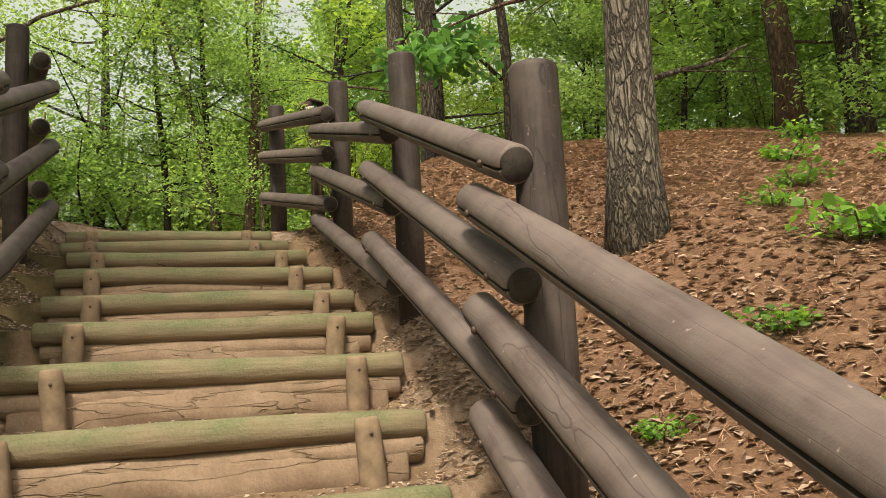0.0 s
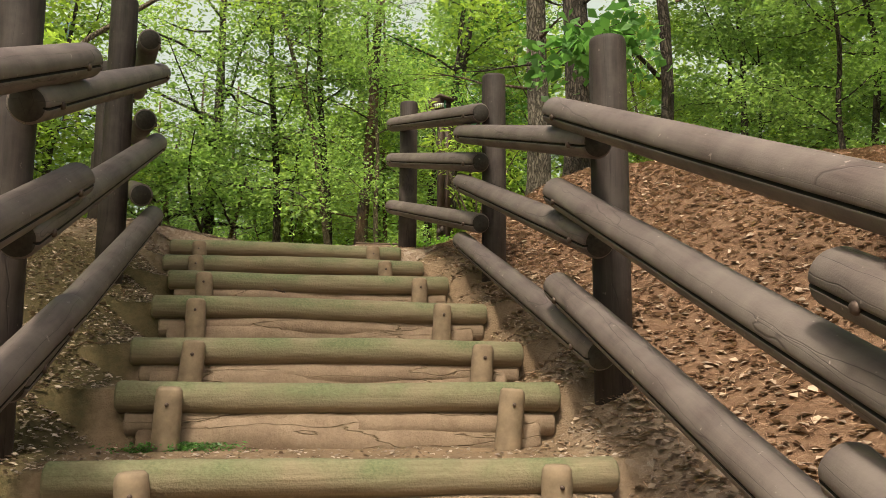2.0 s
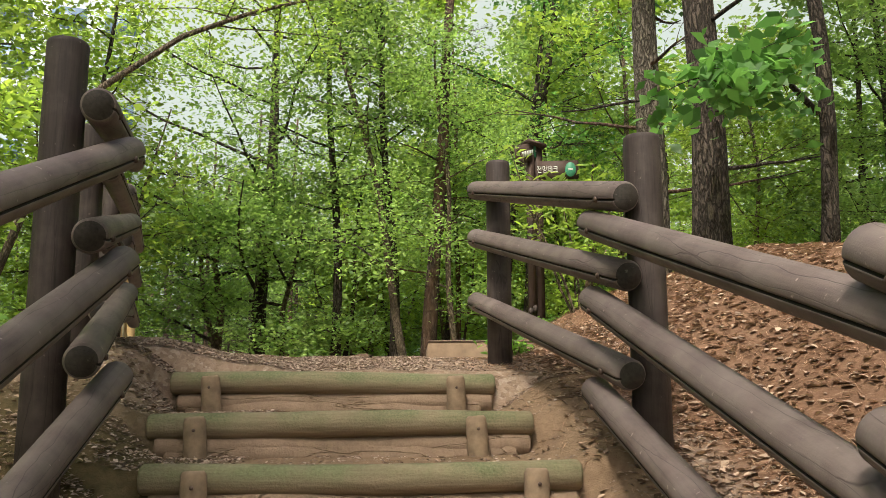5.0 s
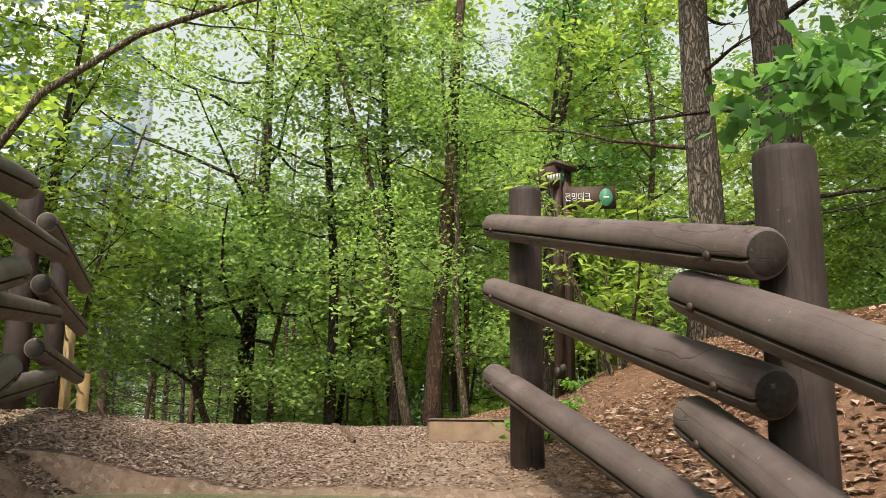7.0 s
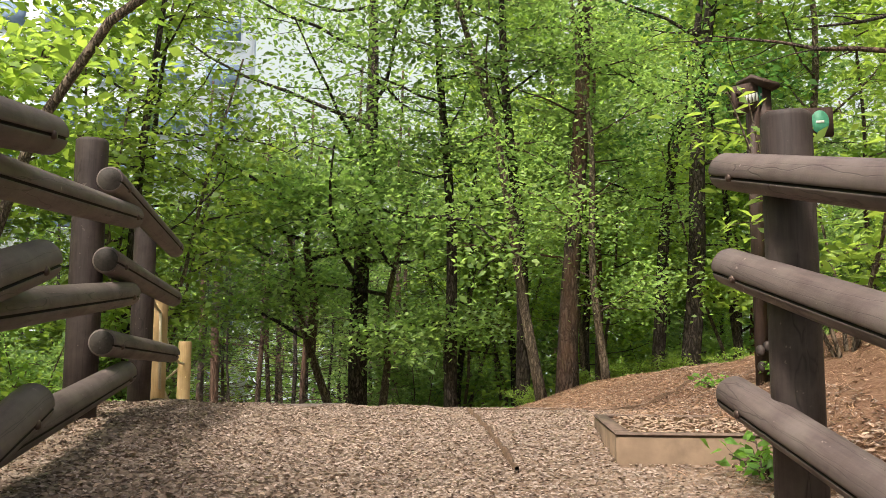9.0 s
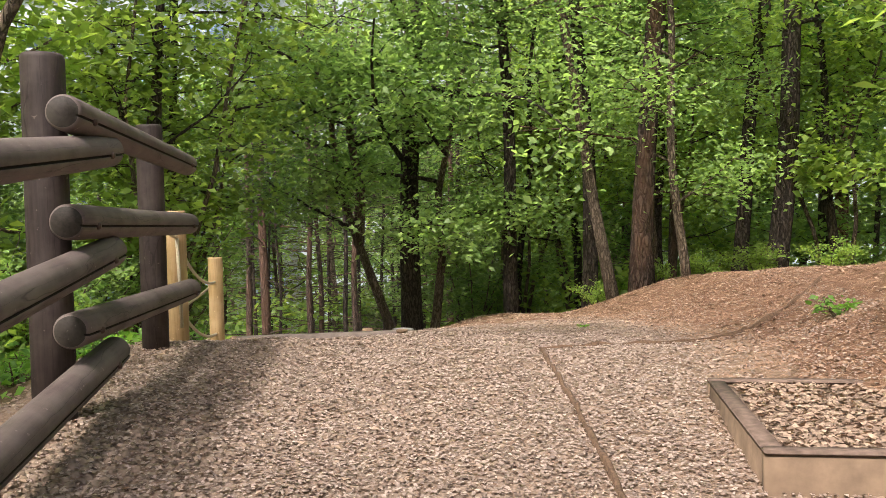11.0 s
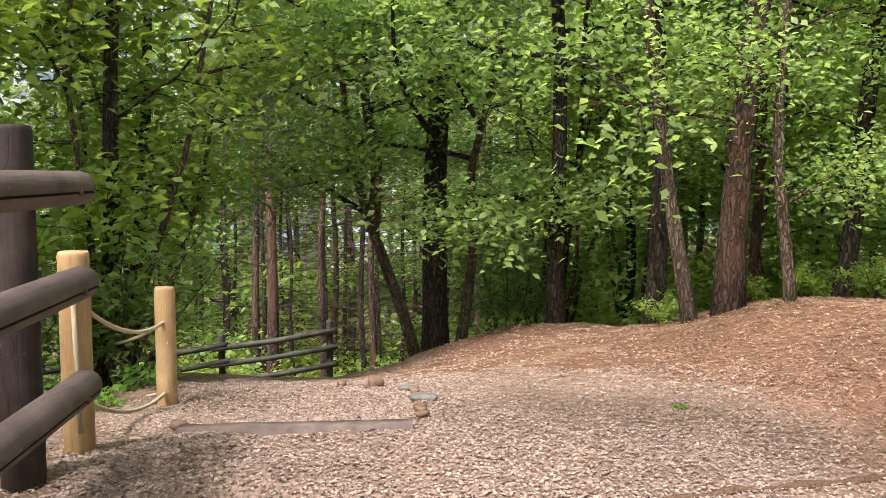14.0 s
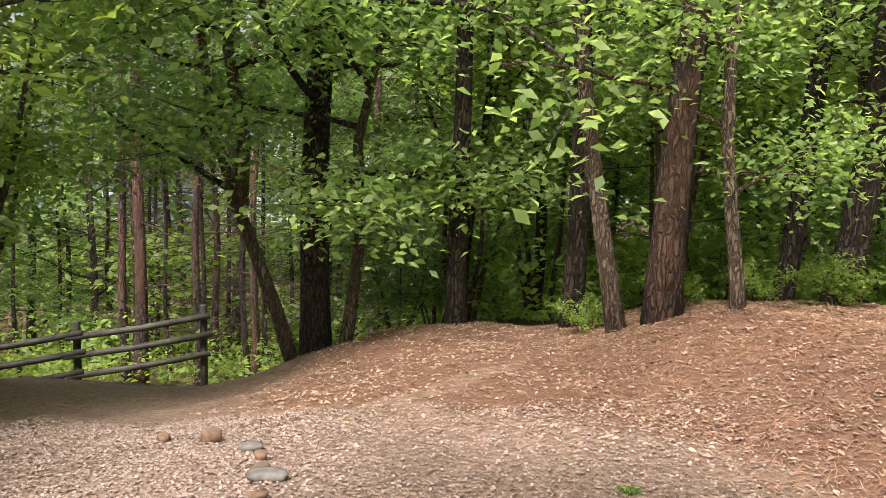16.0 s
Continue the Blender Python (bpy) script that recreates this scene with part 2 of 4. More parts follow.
def leaf(name, dark, light, glow, rough=0.5, trans=0.5):
    m = bpy.data.materials.new(name)
    m.use_nodes = True
    t = m.node_tree
    b = t.nodes["Principled BSDF"]
    g = t.nodes.new("ShaderNodeNewGeometry")
    oi = t.nodes.new("ShaderNodeObjectInfo")
    c = ramp(t, g.outputs["Random Per Island"], [(0.0, dark), (0.75, light), (1.0, tuple(k * 1.25 for k in light))])
    hs = nd(t, "ShaderNodeHueSaturation")
    mr = nd(t, "ShaderNodeMapRange")
    mr.inputs["To Min"].default_value, mr.inputs["To Max"].default_value = 0.8, 1.2
    t.links.new(oi.outputs["Random"], mr.inputs["Value"])
    t.links.new(mr.outputs[0], hs.inputs["Value"])
    t.links.new(c, hs.inputs["Color"])
    t.links.new(hs.outputs[0], b.inputs["Base Color"])
    b.inputs["Roughness"].default_value = rough
    b.inputs["Specular IOR Level"].default_value = 0.35
    tr = t.nodes.new("ShaderNodeBsdfTranslucent")
    c2 = mix(t, 1.0, hs.outputs[0], glow, "MULTIPLY")
    t.links.new(c2, tr.inputs[0])
    sh = t.nodes.new("ShaderNodeMixShader")
    sh.inputs[0].default_value = trans
    t.links.new(b.outputs[0], sh.inputs[1])
    t.links.new(tr.outputs[0], sh.inputs[2])
    t.links.new(sh.outputs[0], t.nodes["Material Output"].inputs[0])
    return m


M_MAT = plain("coir_mat", (0.215, 0.16, 0.122), 0.97, 0, 45, 0.35)
M_LEAF = leaf("fresh_green_leaf", (0.096, 0.160, 0.056), (0.182, 0.264, 0.086), (2.4, 2.4, 1.6))
M_LEAFLIGHT = leaf("yellow_green_leaf", (0.120, 0.198, 0.05), (0.205, 0.298, 0.078), (2.4, 2.2, 1.1))
M_LEAFDARK = leaf("deep_green_leaf", (0.045, 0.10, 0.033), (0.085, 0.17, 0.05), (2.2, 2.4, 1.5), 0.4, 0.45)
M_NEEDLE = leaf("pine_needle", (0.035, 0.065, 0.026), (0.07, 0.11, 0.05), (1.5, 1.6, 1.2), 0.6, 0.3)
M_DEADLEAF = leaf("dry_brown_leaf", (0.17, 0.118, 0.086), (0.36, 0.265, 0.195), (1.2, 1.0, 0.8), 0.8, 0.12)
M_CHIP = leaf("pale_leaf_fragment", (0.17, 0.12, 0.092), (0.41, 0.325, 0.27), (1.1, 1.0, 0.9), 0.85, 0.1)
M_DRYNEEDLE = leaf("dry_pine_needle", (0.155, 0.086, 0.055), (0.31, 0.195, 0.125), (1.1, 1.0, 0.9), 0.8, 0.1)


# ---- mesh helpers ----
def mesh_ob(name, verts, faces, material, parent=None, label="", smooth=True, slots=None):
    me = bpy.data.meshes.new(name)
    me.from_pydata([tuple(map(float, p)) for p in verts], [], faces)
    if smooth:
        me.shade_smooth()
    for k in material if isinstance(material, (list, tuple)) else [material]:
        me.materials.append(k)
    if slots is not None:
        me.polygons.foreach_set("material_index", slots)
    ob = new(name, me)
    if parent:
        ob.parent = parent
    if label:
        ob["label"] = label
    return ob


def part(name, bm, material, parent=None, label="", smooth=True):
    me = bpy.data.meshes.new(name)
    bm.to_mesh(me)
    bm.free()
    if smooth:
        me.shade_smooth()
    me.materials.append(material)
    ob = new(name, me)
    if parent:
        ob.parent = parent
    if label:
        ob["label"] = label
    return ob


def tube(points, radii, sides=10, cap=True, wob=0.0, verts=None, faces=None):
    """A tapered tube through the points; appends to verts and faces."""
    verts = [] if verts is None else verts
    faces = [] if faces is None else faces
    start = len(verts)
    pts = [Vector(p) for p in points]
    n = len(pts)
    ref = Vector((0.31, 0.95, 0.05))
    for i, p in enumerate(pts):
        d = (pts[min(i + 1, n - 1)] - pts[max(i - 1, 0)]).normalized()
        u = d.cross(ref)
        if u.length < 0.05:
            u = d.cross(Vector((1, 0, 0)))
        u.normalize()
        w = d.cross(u)
        for k in range(sides):
            an = 2 * math.pi * k / sides
            r = radii[i]
            if wob:
                r *= 1 + wob * noise.noise((p + (u * math.cos(an) + w * math.sin(an)) * 0.4) * 3.1)
            verts.append(p + (u * math.cos(an) + w * math.sin(an)) * r)
    for i in range(n - 1):
        for k in range(sides):
            a0, a1 = start + i * sides + k, start + i * sides + (k + 1) % sides
            faces.append((a0, a1, a1 + sides, a0 + sides))
    if cap:
        faces.append(tuple(start + (n - 1) * sides + k for k in range(sides)))
        faces.append(tuple(start + k for k in reversed(range(sides))))
    return verts, faces


def box_bm(sx, sy, sz, bevel=0.006, m=None):
    bm = bmesh.new()
    bmesh.ops.create_cube(bm, size=1, matrix=Matrix.Diagonal((sx, sy, sz, 1)))
    if bevel:
        bmesh.ops.bevel(bm, geom=bm.edges[:], offset=bevel, segments=2, affect="EDGES")
    if m is not None:
        bm.transform(m)
    return bm


def empty(name, at=(0, 0, 0), **tags):
    ob = new(name)
    ob.location = at
    return tagged(ob, **tags)


# ---- the lie of the land ----
STEPS = [  # centre x, y, top of the log, turn
    (0.24, -1.60, -0.69, 5), (0.23, -1.00, -0.46, 5), (0.22, -0.40, -0.23, 6), (0.21, 0.20, 0.00, 5), (0.20, 0.80, 0.23, 6), (0.20, 1.40, 0.46, 5), (0.20, 2.00, 0.69, 6),
    (0.20, 2.62, 0.92, 6), (0.207, 3.090, 1.169, 6), (0.203, 3.737, 1.418, 8), (0.179, 4.396, 1.649, 5), (0.117, 4.930, 1.837, 7), (0.038, 5.650, 2.076, 5), (-0.069, 6.355, 2.291, 5), (-0.213, 7.010, 2.477, 6), (-0.332, 7.700, 2.677, 4),
]
PROFILE_Y = [-400, -60, -8, -1.6, 3.76, 5.56, 7.56, 8.4, 9.6, 10.8, 12.0, 13.0, 14.0, 15.0, 17.0, 19.5, 23, 30, 60, 400]
PROFILE_Z = [-30, -14, -3.0, -0.72, 1.41, 2.05, 2.65, 2.74, 2.84, 2.90, 2.91, 2.86, 2.76, 2.64, 2.45, 2.15, 1.5, 0.4, -2, -12]


def sstep(v, lo, hi):
    k = np.clip((v - lo) / (hi - lo), 0, 1)
    return k * k * (3 - 2 * k)


def wave(x, y, f, seed):
    return (np.sin(x * f * 1.7 + seed) * np.cos(y * f * 1.3 - seed * 2.1) + 0.6 * np.sin(x * f * 3.1 - y * f * 2.3 + seed * 3) + 0.4 * np.cos(x * f * 5.3 + y * f * 6.1 + seed)) / 2


def fence_left(y):
    return np.interp(y, [-5, 1.7, 3.8, 5.95, 7.8, 9.68, 11.6, 13.5, 15.2, 18, 22, 25], [-0.9, -0.88, -0.95, -1.18, -1.75, -2.32, -2.92, -3.4, -4.2, -5.4, -7.7, -9.5])


def fence_right(y):
    return np.interp(y, [-5, 0, 2.2, 4.4, 6.4, 8.4, 9.6, 10.9, 12.5, 14.2, 16.5], [1.2, 1.2, 1.26, 1.26, 1.08, 0.62, 0.62, 0.42, 0.48, 0.1, -0.9])


def ground(x, y):
    x, y = np.asarray(x, float), np.asarray(y, float)
    z = np.interp(y, PROFILE_Y, PROFILE_Z)
    rx = x - fence_right(y)
    rise = np.interp(y, [-4, 3, 6, 9, 12, 14.5, 17, 20], [0.62, 0.66, 0.7, 0.72, 0.59, 0.45, 0.41, 0.2])
    z = z + rise * sstep(rx, 0.0, 1.7) + 0.2 * sstep(rx, 1.5, 4.0) * (1 - sstep(y, 10.5, 13.5)) - 0.05 * np.clip(rx - 4.5, 0, 60)
    # mound below the twin-stemmed tree
    z = z + 0.22 * np.exp(-(((x + 2.4) / 1.1) ** 2 + ((y - 18.4) / 1.0) ** 2)) + 0.12 * sstep(x, -2.6, -0.2) * sstep(y, 12.5, 15.5) * (1 - sstep(y, 18, 20))
    lx = fence_left(y) - x
    z = z + 0.16 * np.interp(y, [2, 5, 8, 9.7, 12, 13.5], [0.4, 0.5, 0.9, 0.9, 0.3, 0]) * sstep(-lx, 1.3, 0.2) * (x < 0.3)
    z = z - 0.30 * np.clip(lx - 0.25, 0, 6) - 0.05 * np.clip(lx - 6, 0, 60)
    # the path runs down to the left past the tree
    z = z - 0.145 * np.clip(y - 14.5, 0, 12) * sstep(-x, 1.0, 4.2) - 0.10 * sstep(-x, 1.4, 3.2) * sstep(y, 12.2, 13.6)
    far = sstep(np.hypot(x, y - 8), 12, 40)
    z = z + (1 - far) * (0.035 * wave(x, y, 1.1, 1.0) + 0.012 * wave(x, y, 4.5, 2.0)) * sstep(np.abs(x - 0.1), 0.5, 1.1 + 0 * x) + 0.01 * wave(x, y, 3.7, 5.0)
    z = z - 0.09 * (1 - sstep(-x, 0.9, 1.7)) * sstep(-x, 0.3, 0.6) * (1 - sstep(y, 6.6, 7.6))
    # treads cut into the slope
    inside = (1 - sstep(np.abs(x - np.interp(y, [3, 5, 6.2, 7.6], [0.19, 0.11, -0.05, -0.31])), 0.80, 1.18)) * (y < 7.9) * (y > -2.3)
    tread = np.full(np.shape(x), -0.95)
    for cx, cy, cz, an in STEPS:
        s = y - (cy + (x - cx) * math.tan(radians(an)))
        tread = np.where(s > 0.02, cz - 0.035 + 0.06 * np.clip(s, 0, 0.6) * 0.5 + 0.008 * wave(x, y, 5, 4.0), tread)
    k = inside
    return z * (1 - k) + tread * k


def gz(x, y):
    return float(ground(x, y))


def grow(lo, hi, fine, reach, ratio=1.22):
    mid = list(np.arange(lo, hi + 1e-6, fine))
    up, s, v = [], fine, hi
    while v < reach:
        s = min(s * ratio, 40)
        v += s
        up.append(v)
    dn, s, v = [], fine, lo
    while v > -reach:
        s = min(s * ratio, 40)
        v -= s
        dn.append(v)
    return np.array(dn[::-1] + mid + up)


M_HERB = leaf("herb_leaf", (0.07, 0.16, 0.03), (0.14, 0.27, 0.05), (2.2, 2.1, 1.2))
gx, gy = grow(-4.0, 4.2, 0.05, 400), grow(0.6, 19.0, 0.05, 400)
GX, GY = np.meshgrid(gx, gy)
GZ = ground(GX, GY)
nx, ny = len(gx), len(gy)
idx = np.arange(nx * ny).reshape(ny, nx)
quads = np.stack([idx[:-1, :-1], idx[:-1, 1:], idx[1:, 1:], idx[1:, :-1]], -1).reshape(-1, 4)
me = bpy.data.meshes.new("ground")
me.vertices.add(nx * ny)
me.vertices.foreach_set("co", np.stack([GX, GY, GZ], -1).astype(np.float32).ravel())
me.loops.add(quads.size)
me.loops.foreach_set("vertex_index", quads.ravel().astype(np.int32))
me.polygons.add(len(quads))
me.polygons.foreach_set("loop_start", np.arange(0, quads.size, 4, dtype=np.int32))
me.update(calc_edges=True)
me.shade_smooth()
me.materials.append(M_GROUND)
RX, LX = GX - fence_right(GY), fence_left(GY) - GX
bare = np.exp(-((GY - 14.95 - 0.25 * (GX + 2.0)) / 0.12) ** 2) * sstep(GX, -2.7, -2.3) * (1 - sstep(GX, -1.7, -1.2)) + 0.8 * np.exp(-((GX + 1.5 - 0.64 * (GY - 15.4)) / 0.11) ** 2) * sstep(GY, 15.1, 15.5) * (1 - sstep(GY, 16.0, 16.6))
masks = {
    "soil": (1 - sstep(np.abs(GX - 0.1), 0.80, 1.02)) * (GY < 7.7) * 0.95 + 0.5 * np.exp(-((RX + 0.12) / 0.16) ** 2) * (GY < 7) + 0.5 * sstep(GX, -0.6, 0.4) * sstep(GY, 9.3, 10.3) * (1 - sstep(GY, 13.8, 15.4)) + bare,
    "needles": sstep(RX, -0.05, 0.45) * (1 - 0.3 * sstep(RX, 5, 8)) + 0.9 * sstep(GY + 0.4 * GX, 13.9, 15.0) * sstep(GX, -3.2, -2.2) - 1.5 * bare,
    "woods": np.maximum(np.maximum(sstep(LX, 0.1, 0.7), sstep(GY, 19, 21)), 0.85 * sstep(-GX, 0.62, 0.85) * (1 - sstep(GY, 6.2, 8.2))),
}
for key, val in masks.items():
    me.attributes.new(key, "FLOAT", "POINT").data.foreach_set("value", np.clip(val, 0, 1).astype(np.float32).ravel())
ground_ob = tagged(new("ground", me), "brown forest floor of soil, leaf litter and pine needles", "ground", kind="structure")


def leaf_cloud(name, centres, size, material, parent, seed, aspect=0.55, tilt=0.7, label="", droop=0.25):
    """Many single leaves, each a small folded blade, round the given centres."""
    rng = np.random.default_rng(seed)
    c = np.asarray(centres, float)
    n = len(c)
    az = rng.uniform(0, 2 * np.pi, n)
    d = np.stack([np.cos(az), np.sin(az), rng.normal(-droop, 0.35 if droop else 0.22, n)], -1)
    d /= np.linalg.norm(d, axis=1)[:, None]
    up = np.stack([rng.normal(0, tilt, n), rng.normal(0, tilt, n), np.ones(n)], -1)
    s = np.cross(d, up)
    s /= np.linalg.norm(s, axis=1)[:, None] + 1e-9
    nn = np.cross(s, d)
    ln = (size * rng.uniform(0.6, 1.25, n))[:, None]
    w = ln * aspect * 0.5
    v = np.stack([c - d * ln * 0.5, c + s * w + nn * ln * 0.07 - d * ln * 0.05, c + d * ln * 0.5 - nn * ln * 0.08, c - s * w + nn * ln * 0.07 - d * ln * 0.05], 1).reshape(-1, 3)
    me = bpy.data.meshes.new(name)
    me.vertices.add(4 * n)
    me.vertices.foreach_set("co", v.astype(np.float32).ravel())
    me.loops.add(4 * n)
    me.loops.foreach_set("vertex_index", np.arange(4 * n, dtype=np.int32))
    me.polygons.add(n)
    me.polygons.foreach_set("loop_start", np.arange(0, 4 * n, 4, dtype=np.int32))
    me.update(calc_edges=True)
    me.materials.append(material)
    ob = new(name, me)
    if parent:
        ob.parent = parent
    if label:
        ob["label"] = label
    return ob


# ---- the log steps ----
def rough_log(name, length, r, material, parent, seed, sides=14, rings=15, wob=0.05, sag=0.006, label=""):
    rnd = random.Random(seed)
    pts, rad = [], []
    for i in range(rings):
        f = i / (rings - 1)
        pts.append((length * (f - 0.5), sag * math.sin(f * 7 + seed), sag * math.cos(f * 5 + seed * 2)))
        rad.append(r * (1 + 0.03 * rnd.uniform(-1, 1)))
    pts.insert(0, (pts[0][0] - 0.012, pts[0][1], pts[0][2]))
    rad.insert(0, rad[0] * 0.82)
    pts.append((pts[-1][0] + 0.012, pts[-1][1], pts[-1][2]))
    rad.append(rad[-1] * 0.82)
    v, f = tube(pts, rad, sides, wob=wob)
    return mesh_ob(name, v, f, material, parent, label)


for i, (cx, cy, cz, an) in enumerate(STEPS):
    st = empty("log_step", (cx, cy, cz), label="mossy round-log step with two wooden pegs on packed soil", category="step", group="log steps")
    st.rotation_euler = (0, 0, radians(an))
    ln = 1.70 + 0.04 * math.sin(i * 2.3)
    top = rough_log("tread_log", ln, 0.06, M_LOG, st, i, label="greenish mossy log")
    top.location = (0, 0.0, -0.06)
    low = rough_log("lower_log", ln - 0.05, 0.056, M_LOW, st, i + 40, wob=0.16, label="soil-caked lower log")
    low.location = (0.01, 0.012, -0.158)
    face = rough_log("packed_earth", ln - 0.16, 0.088, M_LOW, st, i + 80, wob=0.30, sides=18, rings=40, label="crumbling packed earth under the logs")
    face.location = (0.0, -0.004, -0.225)
    face.scale = (1, 0.63, 1.12)
    for sx in (-0.635, 0.63):
        h = 0.235
        v, f = tube([(0, 0, -0.10), (0, 0, 0.0), (0, 0, h - 0.035), (0, 0, h - 0.012), (0, 0, h)], [0.05, 0.052, 0.049, 0.047, 0.038], 12, wob=0.05)
        p = mesh_ob("peg", v, f, M_PEG, st)
        p.location = (sx + 0.02 * math.sin(i * 3 + sx), -0.10, -0.235 - 0.02)
        p.rotation_euler = (radians(-4), radians(3 * math.sin(i + sx)), i)
        v, f = tube([(0, 0, 0), (0, -0.008, 0)], [0.008, 0.007], 8)
        n = mesh_ob("nail", v, f, M_BOLT, p)
        n.rotation_euler = (0, 0, -i)
        n.location = (-0.047 * math.sin(i), -0.047 * math.cos(i), h - 0.06)


v, f = tube([(-0.03, 0, 0.012), (-0.03, -0.03, 0.012), (-0.022, -0.042, 0.006), (0.022, -0.042, -0.004), (0.03, -0.03, -0.004), (0.03, 0, -0.004)], [0.005] * 6, 8)
staple = tagged(mesh_ob("iron_staple", v, f, M_BOLT), "small dark iron staple driven into a step riser", "staple")
staple.location = (-0.235, 6.05, 2.15)
rng = np.random.default_rng(4)
tagged(leaf_cloud("moss_patch", np.stack([-0.42 + 0.10 * rng.normal(0, 1, 900), 4.23 + 0.028 * rng.normal(0, 1, 900), 1.39 + 0.04 * rng.random(900)], -1), 0.022, M_LEAFDARK, None, 5, 0.4, 1.0), "dark green moss growing against a step riser", "moss", kind="stuff")


# ---- brown round-log fence ----
def round_post(thing, x, y, base, top, r, material=None, name="post", lean=0.0, label=""):
    material = material or M_POST
    b = base - 0.35
    pts = [(0, 0, 0), (0, 0, (top - b) * 0.5), (0, 0, top - b - 0.02), (0, 0, top - b - 0.006), (0, 0, top - b)]
    v, f = tube(pts, [r, r * 0.99, r * 0.985, r * 0.955, r * 0.88], 24, wob=0.015)
    p = mesh_ob(name, v, f, material, thing, label)
    p.location = (x, y, b)
    p.rotation_euler = (radians(lean), 0, x * 3)
    return p


def grooved_rail(thing, one, two, r, side):
    """A rail log from one to two with a sawn groove on the side that faces the steps and a bolt near each end."""
    a0, b0 = Vector(one), Vector(two)
    d = (b0 - a0)
    ln = d.length
    g = radians(14 * side)
    out = [(r * 0.985, g - 0.17, 0), (r * 0.975, g - 0.075, 0), (r * 0.85, g - 0.05, 1), (r * 0.85, g + 0.05, 1), (r * 0.975, g + 0.075, 0), (r * 0.99, g + 0.17, 0)]
    out += [(r, g + 0.17 + (2 * math.pi - 0.34) * k / 30, 0) for k in range(1, 30)]
    out = [(rr * math.cos(an), rr * math.sin(an), dark) for rr, an, dark in out]
    verts, faces, slots = [], [], []
    stations = [(0.0, 0.84), (0.006, 0.93), (0.016, 0.985)] + [(ln * k / 14, 1.0) for k in range(1, 14)] + [(ln - 0.016, 0.985), (ln - 0.006, 0.93), (ln, 0.84)]
    for s, k in stations:
        for u, w, _ in out:
            wv = 1 + 0.022 * noise.noise((s * 2.2 + one[1] * 5, u * 4, w * 4 + one[2] * 3))
            verts.append((u * k * wv, w * k * wv, s))
    m = len(out)
    for i in range(len(stations) - 1):
        for k in range(m):
            k1 = (k + 1) % m
            faces.append((i * m + k, i * m + k1, (i + 1) * m + k1, (i + 1) * m + k))
            # groove faces get the near-black slot, shade painted into the recess
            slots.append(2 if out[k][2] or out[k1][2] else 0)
    faces.append(tuple(reversed(range(m))))
    faces.append(tuple((len(stations) - 1) * m + k for k in range(m)))
    slots += [1, 1]
    rail = mesh_ob("rail", verts, faces, [M_RAIL, M_END, M_RECESS_SHADE], thing, slots=slots)
    z = d.normalized()
    xax = (Vector((side, 0, 0)) - z * z.dot(Vector((side, 0, 0)))).normalized()
    yax = z.cross(xax)
    rot = Matrix((xax, yax, z)).transposed().to_4x4()
    rail.matrix_local = Matrix.Translation(a0) @ rot
    for s in (0.17, ln - 0.19):
        v, f = tube([(0, 0, -0.006), (0, 0, 0.006), (0, 0, 0.012)], [0.014, 0.014, 0.009], 10)
        bolt = mesh_ob("bolt", v, f, M_BOLT, rail)
        bolt.matrix_local = Matrix.Translation((r * 0.95 * math.cos(g), r * 0.95 * math.sin(g), s)) @ pose(0, 0, 0, 0, 90, 0) @ pose(0, 0, 0, 0, 0, 0)
    return rail


def dark_fence(label, posts, spans, side, r_rail=0.0635, r_post=0.078):
    th = empty("log_fence", (0, 0, 0), label=label, category="fence", group="brown log fences along the steps")
    for x, y, top in posts:
        round_post(th, x, y, gz(x, y), top, r_post)
    for (ux, uy, uz), (cx, cy, cz) in spans:
        for u, c in zip(uz, cz):
            grooved_rail(th, (cx, cy, c), (ux, uy, u), r_rail, side)
    return th


dark_fence("dark brown log fence with three grooved rails climbing beside steps",
           [(0.618, 8.448, 4.053), (1.062, 6.423, 3.614), (1.239, 4.400, 3.083), (1.284, 2.200, 2.224), (1.26, 0.03, 1.389), (1.26, -2.05, 0.58)],
           [((0.485, 8.74, (3.935, 3.606, 3.179)), (0.961, 6.306, (3.329, 3.008, 2.619))),
            ((0.886, 6.706, (3.299, 2.963, 2.571)), (1.109, 4.101, (2.552, 2.168, 1.753))),
            ((1.049, 4.567, (2.814, 2.459, 2.055)), (1.191, 2.13, (1.891, 1.533, 1.183))),
            ((1.155, 2.550, (1.871, 1.500, 1.151)), (1.13, -0.12, (0.91, 0.53, 0.17))),
            ((1.12, 0.36, (1.19, 0.77, 0.37)), (1.12, -2.2, (0.22, -0.18, -0.55)))], -1)
